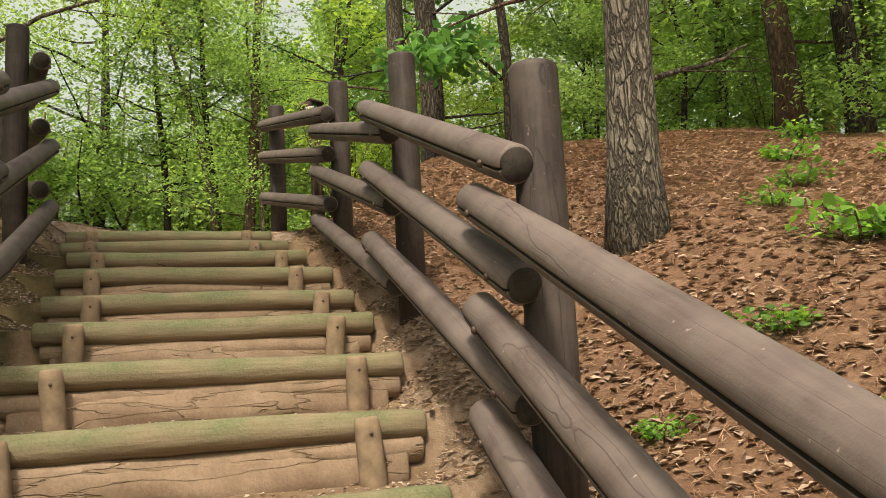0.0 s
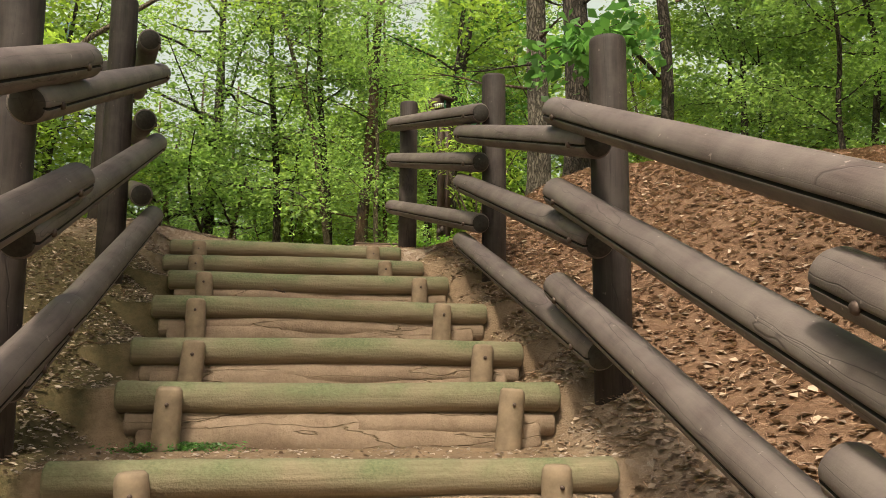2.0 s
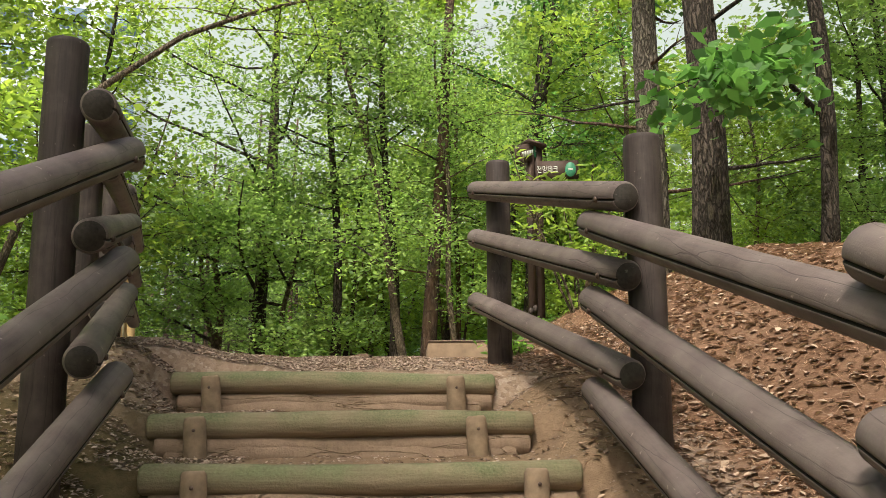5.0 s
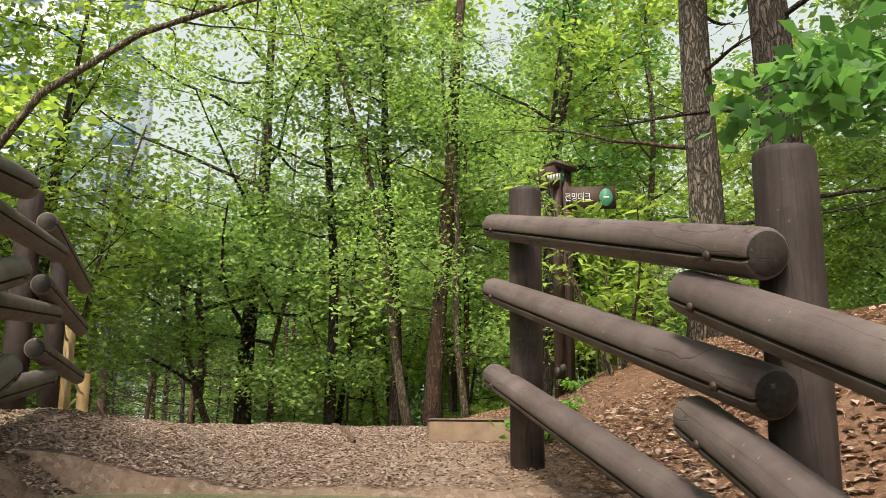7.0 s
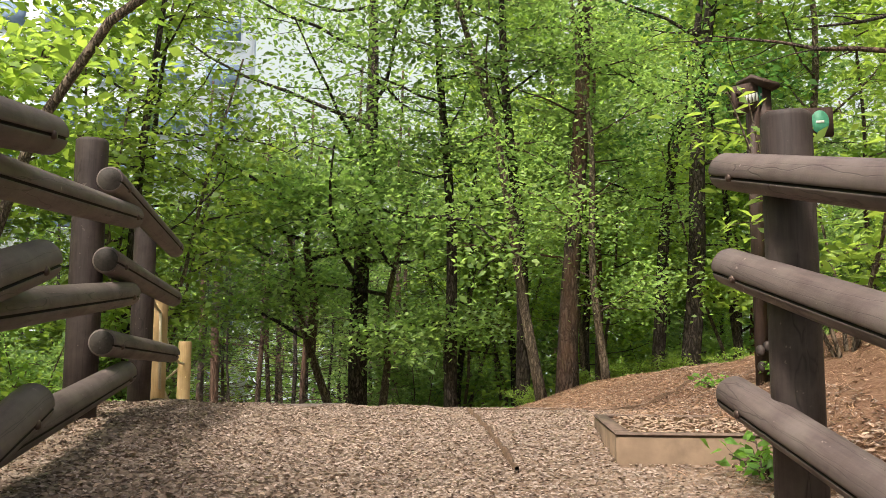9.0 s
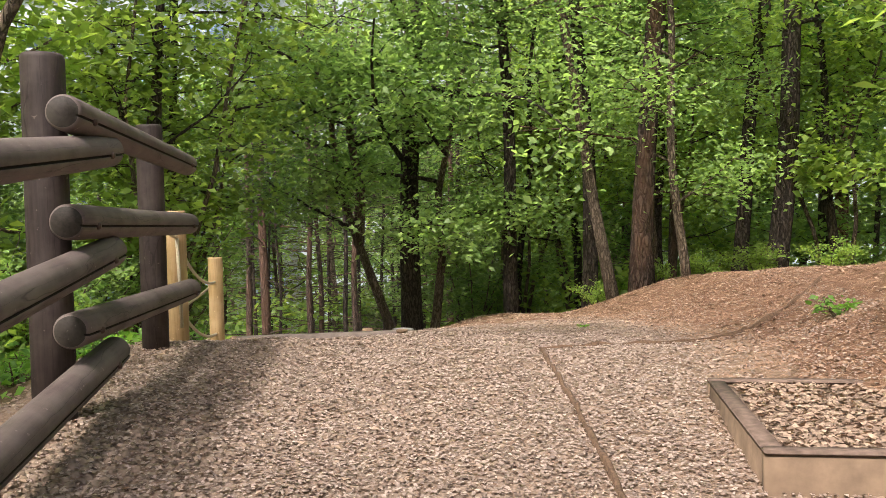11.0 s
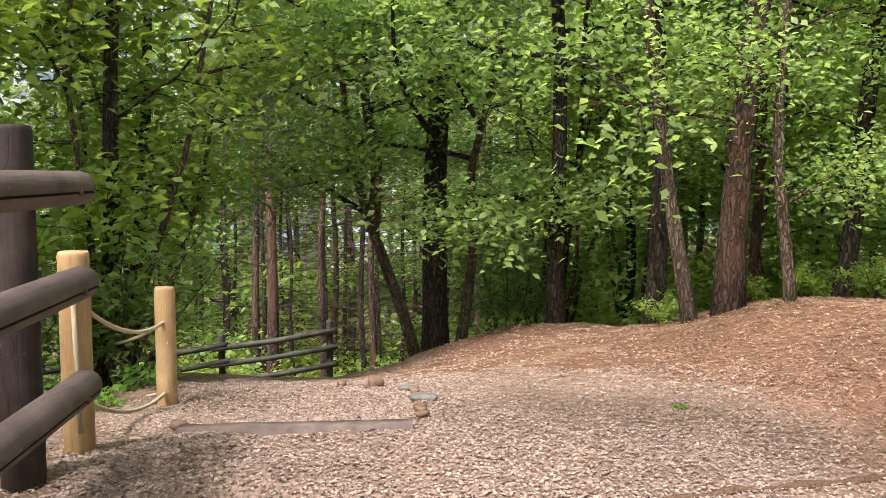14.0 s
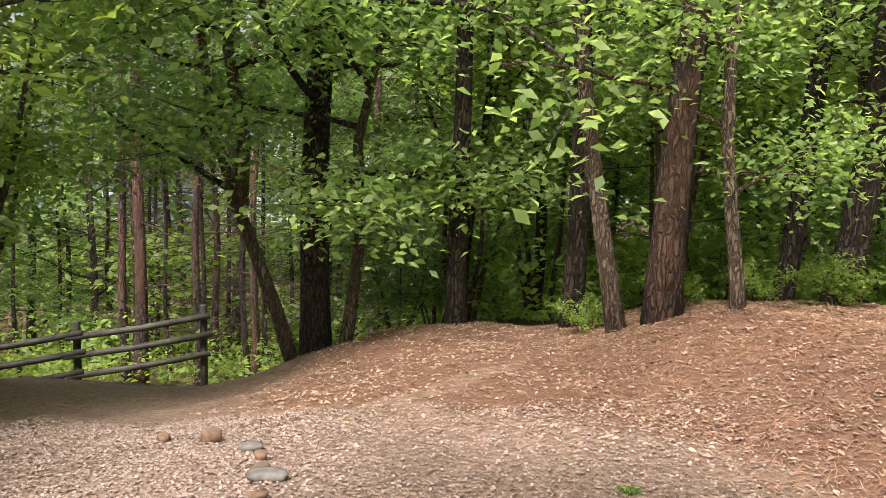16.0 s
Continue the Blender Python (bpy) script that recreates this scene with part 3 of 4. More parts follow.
dark_fence("dark brown log fence with three grooved rails, curving away above",
           [(-2.925, 11.609, 4.296), (-2.321, 9.685, 4.345), (-1.762, 7.800, 4.082), (-1.190, 6.043, 3.862), (-0.927, 3.850, 2.974), (-0.90, 1.75, 2.2), (-0.9, -0.3, 1.35)],
           [((-2.793, 11.823, (4.068, 3.711, 3.311)), (-2.124, 9.490, (4.107, 3.732, 3.356))),
            ((-2.254, 10.000, (4.013, 3.614, 3.211)), (-1.56, 7.55, (3.76, 3.38, 2.99))),
            ((-1.62, 8.12, (3.96, 3.58, 3.16)), (-0.989, 5.853, (3.551, 3.082, 2.655))),
            ((-1.026, 6.320, (3.514, 3.071, 2.622)), (-0.770, 3.550, (2.463, 2.057, 1.640))),
            ((-0.774, 4.080, (2.792, 2.354, 1.893)), (-0.75, 1.6, (1.78, 1.35, 0.88))),
            ((-0.76, 2.05, (1.82, 1.42, 1.00)), (-0.75, -0.5, (0.85, 0.45, 0.05)))], 1)


# ---- the rope fence of pale posts ----
def rope_line(thing, pts, sag, r=0.011):
    for p, q in zip(pts, pts[1:]):
        p, q = Vector(p), Vector(q)
        line = []
        for k in range(13):
            f = k / 12
            v = p.lerp(q, f)
            v.z -= sag * 4 * f * (1 - f)
            line.append(v)
        v, f = tube(line, [r] * 13, 8)
        mesh_ob("rope", v, f, M_ROPE, thing)


rope_fence = empty("rope_fence", label="pale tan round posts strung with two sagging ropes", category="fence")
YP = [(-3.01, 12.085, 3.795, 0.064), (-3.40, 13.54, 3.428, 0.060), (-5.5, 15.9, 2.78, 0.060)]
for x, y, top, r in YP:
    p = round_post(rope_fence, x, y, gz(x, y), top, r, M_TANPOST)
    for dz in (0.20, 0.62):
        # flat dark disc, painted shade in place of a bored hole
        v, f = tube([(0, 0, -0.004), (0, 0, 0.004)], [0.016, 0.014], 10)
        h = mesh_ob("rope_hole_shade", v, f, M_RECESS_SHADE, p)
        h.matrix_local = Matrix.Translation((r * 0.6, -r * 0.86, top - (gz(x, y) - 0.35) - dz)) @ pose(0, 0, 0, 90, 0, 0)
for dz, sag in ((0.20, 0.10), (0.62, 0.09)):
    rope_line(rope_fence, [(x, y, top - dz) for x, y, top, r in YP], sag)
rope_line(rope_fence, [(-2.90, 11.72, 3.70), (-2.98, 12.02, 3.63)], 0.02)
v, f = tube([(-2.975, 12.02, 3.62), (-2.96, 12.01, 3.35), (-2.95, 12.005, 3.05)], [0.011] * 3, 8)
mesh_ob("rope", v, f, M_ROPE, rope_fence)


# ---- the old fence on the way down ----
old_fence = empty("rail_fence", label="blackened old post-and-rail fence with three mossy round rails", category="fence")
OP = [(-5.92, 24.05, 1.26), (-7.73, 23.42, 1.04), (-9.5, 22.8, 0.82), (-11.3, 22.2, 0.6)]
for x, y, top in OP:
    round_post(old_fence, x, y, min(gz(x, y), top - 0.9), top, 0.06, M_OLDFENCE)
for (x0, y0, t0), (x1, y1, t1) in zip(OP, OP[1:]):
    for k, dz in enumerate((0.16, 0.46, 0.78)):
        d = Vector((x1 - x0, y1 - y0, 0)).normalized()
        sh = 0.12 if k != 1 else 0.16
        pts = [(x0 - d.x * sh + 0.02, y0 - d.y * sh - 0.11, t0 - dz), ((x0 + x1) / 2, (y0 + y1) / 2 - 0.11, (t0 + t1) / 2 - dz - 0.02 - 0.05), (x1 + d.x * sh, y1 + d.y * sh - 0.11, t1 - dz - 0.08)]
        v, f = tube(pts, [0.052, 0.05, 0.054], 12, wob=0.06)
        mesh_ob("rail", v, f, M_OLDFENCE, old_fence)


# ---- concrete pit, kerbs, planks, stones ----
pit = empty("concrete_pit", (0.167, 9.57, 0), label="low weathered concrete box filled with leaf litter", category="concrete box")
pit.rotation_euler = (0, 0, radians(1.2))
PW, PD, PT, PH = 0.80, 1.25, 0.065, 0.62
for nm, cx, cy, sx, sy in (("front_wall", PW / 2, PT / 2, PW, PT), ("back_wall", PW / 2, PD - PT / 2, PW, PT), ("side_wall", PT / 2, PD / 2, PT, PD - 2 * PT - 0.004), ("side_wall", PW - PT / 2, PD / 2, PT, PD - 2 * PT - 0.004)):
    w = part(nm, box_bm(sx, sy, PH, 0.008), M_CONC, pit)
    w.location = (cx, cy, 2.965 - PH / 2)
    c = part("rim", box_bm(sx + 0.004, sy + 0.004, 0.014, 0.005), M_CONCTOP, w)
    c.location = (0, 0, PH / 2 + 0.004)
fill = part("litter_fill", box_bm(PW - 2 * PT, PD - 2 * PT, 0.3, 0.0), M_GROUND, pit, "leaf litter filling the box")
fill.location = (PW / 2, PD / 2, 2.95 - 0.15)


def strip(name, pts, w, h, material, label, category, seed=0, wear=0.5):
    verts, faces = [], []
    dense = []
    for p, q in zip(pts, pts[1:]):
        n = max(2, int(math.dist(p, q) / 0.05))
        dense += [(p[0] + (q[0] - p[0]) * k / n, p[1] + (q[1] - p[1]) * k / n) for k in range(n)]
    dense.append(pts[-1])
    for i, (x, y) in enumerate(dense):
        x2, y2 = dense[min(i + 1, len(dense) - 1)]
        x1, y1 = dense[max(i - 1, 0)]
        d = Vector((x2 - x1, y2 - y1, 0)).normalized()
        n = Vector((-d.y, d.x, 0))
        ww = w * (1 + wear * noise.noise((x * 9, y * 9, seed)))
        hh = h * (1 + 1.6 * wear * noise.noise((x * 7, y * 7, seed + 5)))
        c = Vector((x, y, gz(x, y)))
        if wear < 0.2:
            q = i / (len(dense) - 1)
            c.z = gz(*pts[0]) * (1 - q) + gz(*pts[-1]) * q + 0.012
        c += n * 0.02 * wear * noise.noise((x * 5, y * 5, seed + 9))
        for s, dz in ((-0.5, -0.09), (-0.45, hh), (0.45, hh), (0.5, -0.09)):
            verts.append(c + n * ww * s + Vector((0, 0, dz)))
    for i in range(len(dense) - 1):
        for k in range(3):
            faces.append((i * 4 + k, i * 4 + k + 1, i * 4 + k + 5, i * 4 + k + 4))
    return tagged(mesh_ob(name, verts, faces, material), label, category)


# raised mat lip as a thin strip, coloured dark for the shadow it casts
strip("mat_edge_shade", [(-0.253, 9.364), (-0.444, 10.564), (-0.689, 12.08), (-0.208, 12.351), (0.329, 12.646), (0.887, 13.142), (1.309, 13.732)], 0.018, 0.028, M_EDGE_SHADE, "frayed brown mat edge, its shadow line put into the colour", "edging", 3)
strip("timber_sleeper", [(-2.827, 12.587), (-1.76, 12.906)], 0.10, 0.03, M_PLANK, "grey weathered timber strip across the path", "timber", 6, 0.1)


def coir_mat(name, rows, label, seed, r=0.024, step=0.049):
    """A knotted mat: close rows of low round knots between the two edges given for each stretch."""
    rng = np.random.default_rng(seed)
    ys, xs = [], []
    for j, y in enumerate(np.arange(rows[0][0], rows[-1][0], step * 0.87)):
        lo = np.interp(y, [q[0] for q in rows], [q[1] for q in rows])
        hi = np.interp(y, [q[0] for q in rows], [q[2] for q in rows])
        x = np.arange(lo, hi, step) + (step / 2 if j % 2 else 0)
        xs.append(x)
        ys.append(np.full(len(x), y))
    x, y = np.concatenate(xs), np.concatenate(ys)
    x, y = x + rng.normal(0, 0.006, len(x)), y + rng.normal(0, 0.006, len(x))
    z = ground(x, y)
    hgt = np.clip(0.012 + 0.008 * wave(x, y, 2.1, 3.0) + rng.normal(0, 0.003, len(x)), 0.001, 0.035) * np.clip(1.15 - 0.42 * (x - fence_left(y)), 0.25, 1)
    an = np.arange(6) * math.pi / 3
    verts, faces = [], []
    for k in range(len(x)):
        b = len(verts)
        rr = r * rng.uniform(0.8, 1.15)
        verts += [(x[k] + rr * math.cos(q), y[k] + rr * math.sin(q), z[k] - 0.008) for q in an]
        verts += [(x[k] + 0.62 * rr * math.cos(q), y[k] + 0.62 * rr * math.sin(q), z[k] + 0.75 * hgt[k]) for q in an]
        verts.append((x[k], y[k], z[k] + hgt[k]))
        for i in range(6):
            i1 = (i + 1) % 6
            faces += [(b + i, b + i1, b + 6 + i1, b + 6 + i), (b + 6 + i, b + 6 + i1, b + 12)]
    return tagged(mesh_ob(name, verts, faces, M_MAT), label, "mat", kind="stuff")


coir_mat("coir_mat", [(8.0, -1.75, -0.6), (9.4, -2.2, -0.27), (10.6, -2.5, -0.47), (12.07, -2.95, -0.73), (12.3, -3.0, -0.24), (12.57, -3.1, 0.25), (13.7, -3.35, -1.1), (14.1, -3.5, -2.0), (15.0, -3.8, -2.45)], "knotted brown coir mat strewn with leaf bits", 5)


def rock(name, x, y, s, material, label, seed, flat=0.45):
    bm = bmesh.new()
    bmesh.ops.create_icosphere(bm, subdivisions=2, radius=1)
    for v in bm.verts:
        v.co *= 1 + 0.28 * noise.noise(v.co * 1.6 + Vector((seed, 0, 0)))
        v.co.x, v.co.y, v.co.z = max(-0.8, min(0.8, v.co.x)) * s, max(-0.75, min(0.75, v.co.y)) * s * 0.7, max(-0.7, min(0.7, v.co.z)) * s * flat
    ob = tagged(part(name, bm, material), label, "stone", group="stones at the path edge")
    ob.location = (x, y, gz(x, y) + s * flat * 0.3 + 0.02)
    ob.rotation_euler = (0, 0, seed)
    return ob


for k, (x, y, s, fl, mt) in enumerate([(-1.884, 13.72, 0.12, 0.22, M_STONE), (-1.971, 13.929, 0.07, 0.3, M_BRICK), (-2.122, 14.269, 0.08, 0.35, M_STONE), (-2.025, 14.099, 0.06, 0.5, M_BRICK), (-2.366, 14.417, 0.075, 0.9, M_BRICK), (-2.597, 14.394, 0.06, 0.5, M_BRICK), (-1.85, 13.472, 0.055, 0.4, M_BRICK), (-1.817, 13.331, 0.06, 0.4, M_BRICK), (-1.774, 13.177, 0.06, 0.35, M_BRICK), (-2.892, 12.729, 0.07, 0.6, M_BRICK)]):
    rock("edge_stone", x, y, s * 0.85, mt, "flat grey stone at the path edge" if mt is M_STONE else "earthy brown stone at the path edge", k * 1.7, fl)


# ---- signpost ----
sign = empty("signpost", (1.13, 11.05, 3.22), label="reddish brown twin-post wooden direction sign", category="signpost")
for dx, dy in ((0, 0), (0.10, 0.06)):
    p = part("post", box_bm(0.085, 0.06, 1.75, 0.008), M_SIGN, sign)
    p.location = (dx, dy, 0.60)
    p.rotation_euler = (0, 0, radians(20))
v, f = tube([(0, -0.07, 0.06), (0.0, 0.0, 0.02)], [0.035, 0.04], 10)
for yaw, roll, loc, wide, label in ((48, -14, (-0.03, -0.06, 1.40), 0.46, "brown board lettered in white with a green disc"), (-6, 0, (0.30, 0.02, 1.27), 0.50, "brown board lettered in white with a green arrow disc")):
    bd = part("board", box_bm(wide, 0.035, 0.155, 0.006), M_SIGN, sign, label)
    bd.location, bd.rotation_euler = loc, (0, radians(roll), radians(yaw))
    if yaw > 0:
        for k in range(5):
            bar = part("lettering", box_bm(0.036, 0.004, 0.045, 0.001), M_WHITE, bd)
            bar.location = (-0.12 + k * 0.048, -0.0195, -0.005)
        for k, (dx, dz) in enumerate(((-0.2, 0.04), (-0.185, -0.01), (-0.205, -0.05))):
            v, f = tube([(0, 0, 0), (0, -0.03, 0), (0, -0.04, 0)], [0.02, 0.02, 0.01], 10)
            knob = mesh_ob("bolt", v, f, M_SIGN, bd)
            knob.location = (dx, -0.017, dz)
    else:
        word = bpy.data.curves.new("lettering", "FONT")
        word.body, word.size, word.extrude, word.align_x, word.align_y = "\uc804\ub9dd\ub370\ud06c", 0.066, 0.002, "CENTER", "CENTER"
        word.materials.append(M_WHITE)
        tx = new("lettering", word)
        tx.parent = bd
        tx.location, tx.rotation_euler = (-0.10, -0.0205, 0), (radians(90), 0, 0)
    ar = bmesh.new()
    bmesh.ops.create_cone(ar, cap_ends=True, segments=24, radius1=0.062, radius2=0.06, depth=0.005, matrix=pose(wide / 2 - 0.09, -0.0195, 0, 90, 0, 0))
    disc = part("arrow_disc", ar, M_GREEN, bd)
    shaft = part("arrow", box_bm(0.055, 0.004, 0.014, 0.001), M_WHITE, disc)
    shaft.location = (wide / 2 - 0.09, -0.023, 0)
for k, (dx, dz) in enumerate(((-0.03, 0.10), (0.02, 0.12), (-0.02, 0.02))):
    v, f = tube([(0, 0, 0), (0, -0.05, 0), (0, -0.065, 0)], [0.028, 0.028, 0.014], 10)
    knob = mesh_ob("bolt", v, f, M_POST, sign)
    knob.location = (dx, -0.05, dz)
sign.scale = (0.84, 0.84, 1.16)
cap = part("cap", box_bm(0.24, 0.2, 0.03, 0.008), M_SIGN, sign)
cap.location, cap.rotation_euler = (0.05, 0.03, 1.485), (0, radians(8), radians(20))


# ---- plants ----
def bend(p0, d0, length, n, rnd, curl=0.18, lift=0.0):
    pts, p, d = [Vector(p0)], Vector(p0), Vector(d0).normalized()
    for _ in range(n):
        d = (d + Vector((rnd.uniform(-curl, curl), rnd.uniform(-curl, curl), rnd.uniform(-curl, curl) + lift))).normalized()
        p = p + d * (length / n)
        pts.append(p.copy())
    return pts


def broadleaf(name, height, r0, crown0, radius, leaves, size, bark_mat, leaf_mat, seed, lean=(0, 0), limbs=13, label="", category="tree", at=(0, 0), spread=0.27, stems=(), low_dense=False):
    rnd = random.Random(seed)
    rng = np.random.default_rng(seed)
    tree = empty(name, (0, 0, 0), label=label, category=category, group="trees of the wood")
    n = 12
    trunk = [Vector((lean[0] * (k / n) ** 1.2 * height + 0.05 * math.sin(k * 0.9 + seed), lean[1] * (k / n) ** 1.2 * height + 0.05 * math.cos(k * 1.1 + seed), -0.3 + (height + 0.3) * k / n)) for k in range(n + 1)]
    rad = [r0 * (1.22 if k == 0 else 1.0) * (1 - 0.82 * k / n) + 0.006 for k in range(n + 1)]
    v, f = tube(trunk, rad, 14, wob=0.12)
    mesh_ob("trunk", v, f, bark_mat, tree)
    tips, starts = [], []
    for i in range(limbs):
        fr = crown0 + (0.97 - crown0) * (i + rnd.random() * 0.6) / limbs
        starts.append((fr, trunk, 1.0))
    for pts in stems:
        ps = [Vector(p) for p in pts]
        sr = [r0 * 0.5 * (1 - 0.7 * k / (len(ps) - 1)) for k in range(len(ps))]
        sv, sf = tube(ps, sr, 10, wob=0.08)
        mesh_ob("stem", sv, sf, M_STEM, tree)
        for k in range(6):
            starts.append((0.45 + 0.09 * k, ps, 0.45))
    for i, (fr, line, sc) in enumerate(starts):
        x = fr * (len(line) - 1)
        k = min(int(x), len(line) - 2)
        p = line[k].lerp(line[k + 1], x - k)
        az = i * 2.4 + rnd.uniform(-0.5, 0.5)
        shape = math.sin(math.pi * min(1, 0.22 + 0.75 * (fr - crown0) / (1 - crown0 + 1e-6))) if sc == 1.0 else 0.8
        ln = max(0.35, radius * sc * (0.55 + 0.5 * rnd.random()) * shape)
        d = (math.cos(az), math.sin(az), rnd.uniform(-0.05, 0.55))
        limb = bend(p, d, ln, 6, rnd, 0.2, 0.02)
        bv, bf = [], []
        lr = max(0.008, r0 * 0.30 * (1 - 0.6 * fr))
        tube(limb, [lr * (1 - 0.8 * q / 6) + 0.003 for q in range(7)], 6, False, 0, bv, bf)
        for j in range(5):
            q = 2 + j * 0.95
            b = limb[int(q)].lerp(limb[min(6, int(q) + 1)], q - int(q))
            a2 = az + (1 if j % 2 else -1) * rnd.uniform(0.5, 1.2)
            tw = bend(b, (math.cos(a2), math.sin(a2), rnd.uniform(-0.3, 0.3)), ln * rnd.uniform(0.3, 0.5), 4, rnd, 0.25)
            tube(tw, [0.007, 0.006, 0.005, 0.004, 0.002], 4, False, 0, bv, bf)
            tips += tw[1:]
        tips += limb[3:]
        mesh_ob("branch", bv, bf, bark_mat, tree)
    tp = np.array([tuple(p) for p in tips])
    pick = tp[rng.integers(0, len(tp), leaves)]
    c = pick + rng.normal(0, 1, (leaves, 3)) * np.array([spread, spread, spread * 0.6])
    leaf_cloud("crown", c, size, leaf_mat, tree, seed + 1)
    return tree


def pine(name, height, r0, crown0, needles, bark_mat, seed, lean=(0, 0), label="", twigs=16, radius=1.8):
    rnd = random.Random(seed)
    rng = np.random.default_rng(seed)
    tree = empty(name, (0, 0, 0), label=label, category="pine tree", group="pines of the wood")
    n = 14
    trunk = [Vector((lean[0] * height * (k / n) ** 1.3 + 0.03 * math.sin(k + seed), lean[1] * height * (k / n) ** 1.3 + 0.03 * math.cos(k * 1.2 + seed), -0.3 + (height + 0.3) * k / n)) for k in range(n + 1)]
    rad = [r0 * (1.35 if k == 0 else 1.08 if k == 1 else 1.0) * (1 - 0.75 * k / n) + 0.006 for k in range(n + 1)]
    v, f = tube(trunk, rad, 20, wob=0.16)
    mesh_ob("trunk", v, f, bark_mat, tree)
    tips = []
    for i in range(twigs):
        bv, bf = [], []
        fr = 0.12 + 0.86 * i / twigs
        x = fr * n
        k = min(int(x), n - 1)
        p = trunk[k].lerp(trunk[k + 1], x - k)
        az = i * 2.4 + rnd.random()
        ln = radius * rnd.uniform(0.5, 1.0) * (1.0 if fr < 0.7 else 1.25 - fr * 0.6)
        limb = bend(p, (math.cos(az), math.sin(az), rnd.uniform(-0.1, 0.3)), ln, 6, rnd, 0.14)
        lr = max(0.006, r0 * 0.14)
        tube(limb, [lr * (1 - 0.8 * q / 6) + 0.002 for q in range(7)], 5, False, 0, bv, bf)
        live = fr > crown0
        for j in range(4):
            b = limb[2 + j]
            a2 = az + (1 if j % 2 else -1) * rnd.uniform(0.4, 1.0)
            tw = bend(b, (math.cos(a2), math.sin(a2), rnd.uniform(-0.1, 0.25)), ln * 0.35, 3, rnd, 0.2)
            tube(tw, [0.006, 0.004, 0.003, 0.002], 4, False, 0, bv, bf)
            if live:
                tips += tw
        mesh_ob("branch", bv, bf, bark_mat if bark_mat is not M_GREYPINE else M_PINE, tree)
    if tips and needles:
        tp = np.array([tuple(p) for p in tips])
        pick = tp[rng.integers(0, len(tp), needles)]
        leaf_cloud("needles", pick + rng.normal(0, 0.085, (needles, 3)), 0.13, M_NEEDLE, tree, seed + 3, 0.05, 1.2, droop=-0.15)
    return tree


def shrub(name, h, radius, leaves, size, leaf_mat, seed, label, stems=7, category="shrub", aspect=0.55):
    rnd = random.Random(seed)
    rng = np.random.default_rng(seed)
    th = empty(name, (0, 0, 0), label=label, category=category, group="undergrowth")
    tips = []
    for i in range(stems):
        bv, bf = [], []
        az = i * 2.4 + rnd.random()
        st = bend((0.04 * math.cos(az), 0.04 * math.sin(az), -0.05), (math.cos(az) * radius / h, math.sin(az) * radius / h, 1.0), h * rnd.uniform(0.7, 1.1), 6, rnd, 0.16)
        tube(st, [0.012 * (1 - 0.8 * q / 6) + 0.002 for q in range(7)], 5, False, 0, bv, bf)
        for j in range(4):
            a2 = rnd.uniform(0, 6.28)
            tw = bend(st[2 + j], (math.cos(a2), math.sin(a2), 0.2), radius * 0.55, 3, rnd, 0.2)
            tube(tw, [0.004, 0.003, 0.003, 0.002], 4, False, 0, bv, bf)
            tips += tw[1:]
        tips += st[3:]
        mesh_ob("stem", bv, bf, M_STEM, th)
    tp = np.array([tuple(p) for p in tips])
    pick = tp[rng.integers(0, len(tp), leaves)]
    c = pick + rng.normal(0, 1, (leaves, 3)) * np.array([0.10, 0.10, 0.06]) * (0.5 + radius * 0.5)
    c[:, 2] = np.maximum(c[:, 2], 0.03)
    leaf_cloud("foliage", c, size, leaf_mat, th, seed + 5, aspect)
    return th


def stand(ob, x, y, rz=0.0, s=1.0):
    ob.location, ob.rotation_euler, ob.scale = (x, y, gz(x, y)), (0, 0, rz), (s, s, s)
    return ob


def again(ob, x, y, rz=0.0, s=1.0):
    keep = ob.scale.copy()
    ob.scale = (s, s, s)
    c = copy_thing(ob, pose(x, y, gz(x, y), 0, 0, rz))
    ob.scale = keep
    return c


# single trees beside the path
stand(pine("pine_tree", 9.0, 0.135, 0.62, 5000, M_GREYPINE, 11, (0.005, 0.02), "tall pine with thick grey plated bark on the needle-covered bank", 14), 2.36, 3.86)
stand(pine("pine_tree", 10.0, 0.155, 0.62, 5000, M_DARKBARK, 12, (-0.01, 0.0), "tall pine with dark furrowed bark above the fence", 14), 2.549, 10.194)
stand(pine("pine_tree", 10.0, 0.14, 0.6, 5000, M_GREYPINE, 13, (0.03, 0.02), "tall pine with grey plated bark beside the signpost", 14), 2.265, 11.096)
stand(pine("pine_tree", 9.5, 0.13, 0.55, 5000, M_PINE, 14, (-0.01, 0.0), "dark-trunked pine up on the bank", 14), 5.42, 7.13)
stand(pine("pine_tree", 9.5, 0.12, 0.55, 5000, M_DARKBARK, 15, (0.01, 0.0), "dark-trunked pine up on the bank", 14), 6.3, 7.3)
stand(pine("pine_tree", 11.0, 0.118, 0.55, 5000, M_PINE, 16, (0.07, 0.01), "straight pine with scaly reddish bark at the clearing", 16), 0.16, 16.862)
stand(pine("pine_tree", 10.0, 0.12, 0.5, 6000, M_PINE, 17, (0.0, 0.0), "slender pine with bare lower branches behind the old fence", 22), -7.584, 25.449)

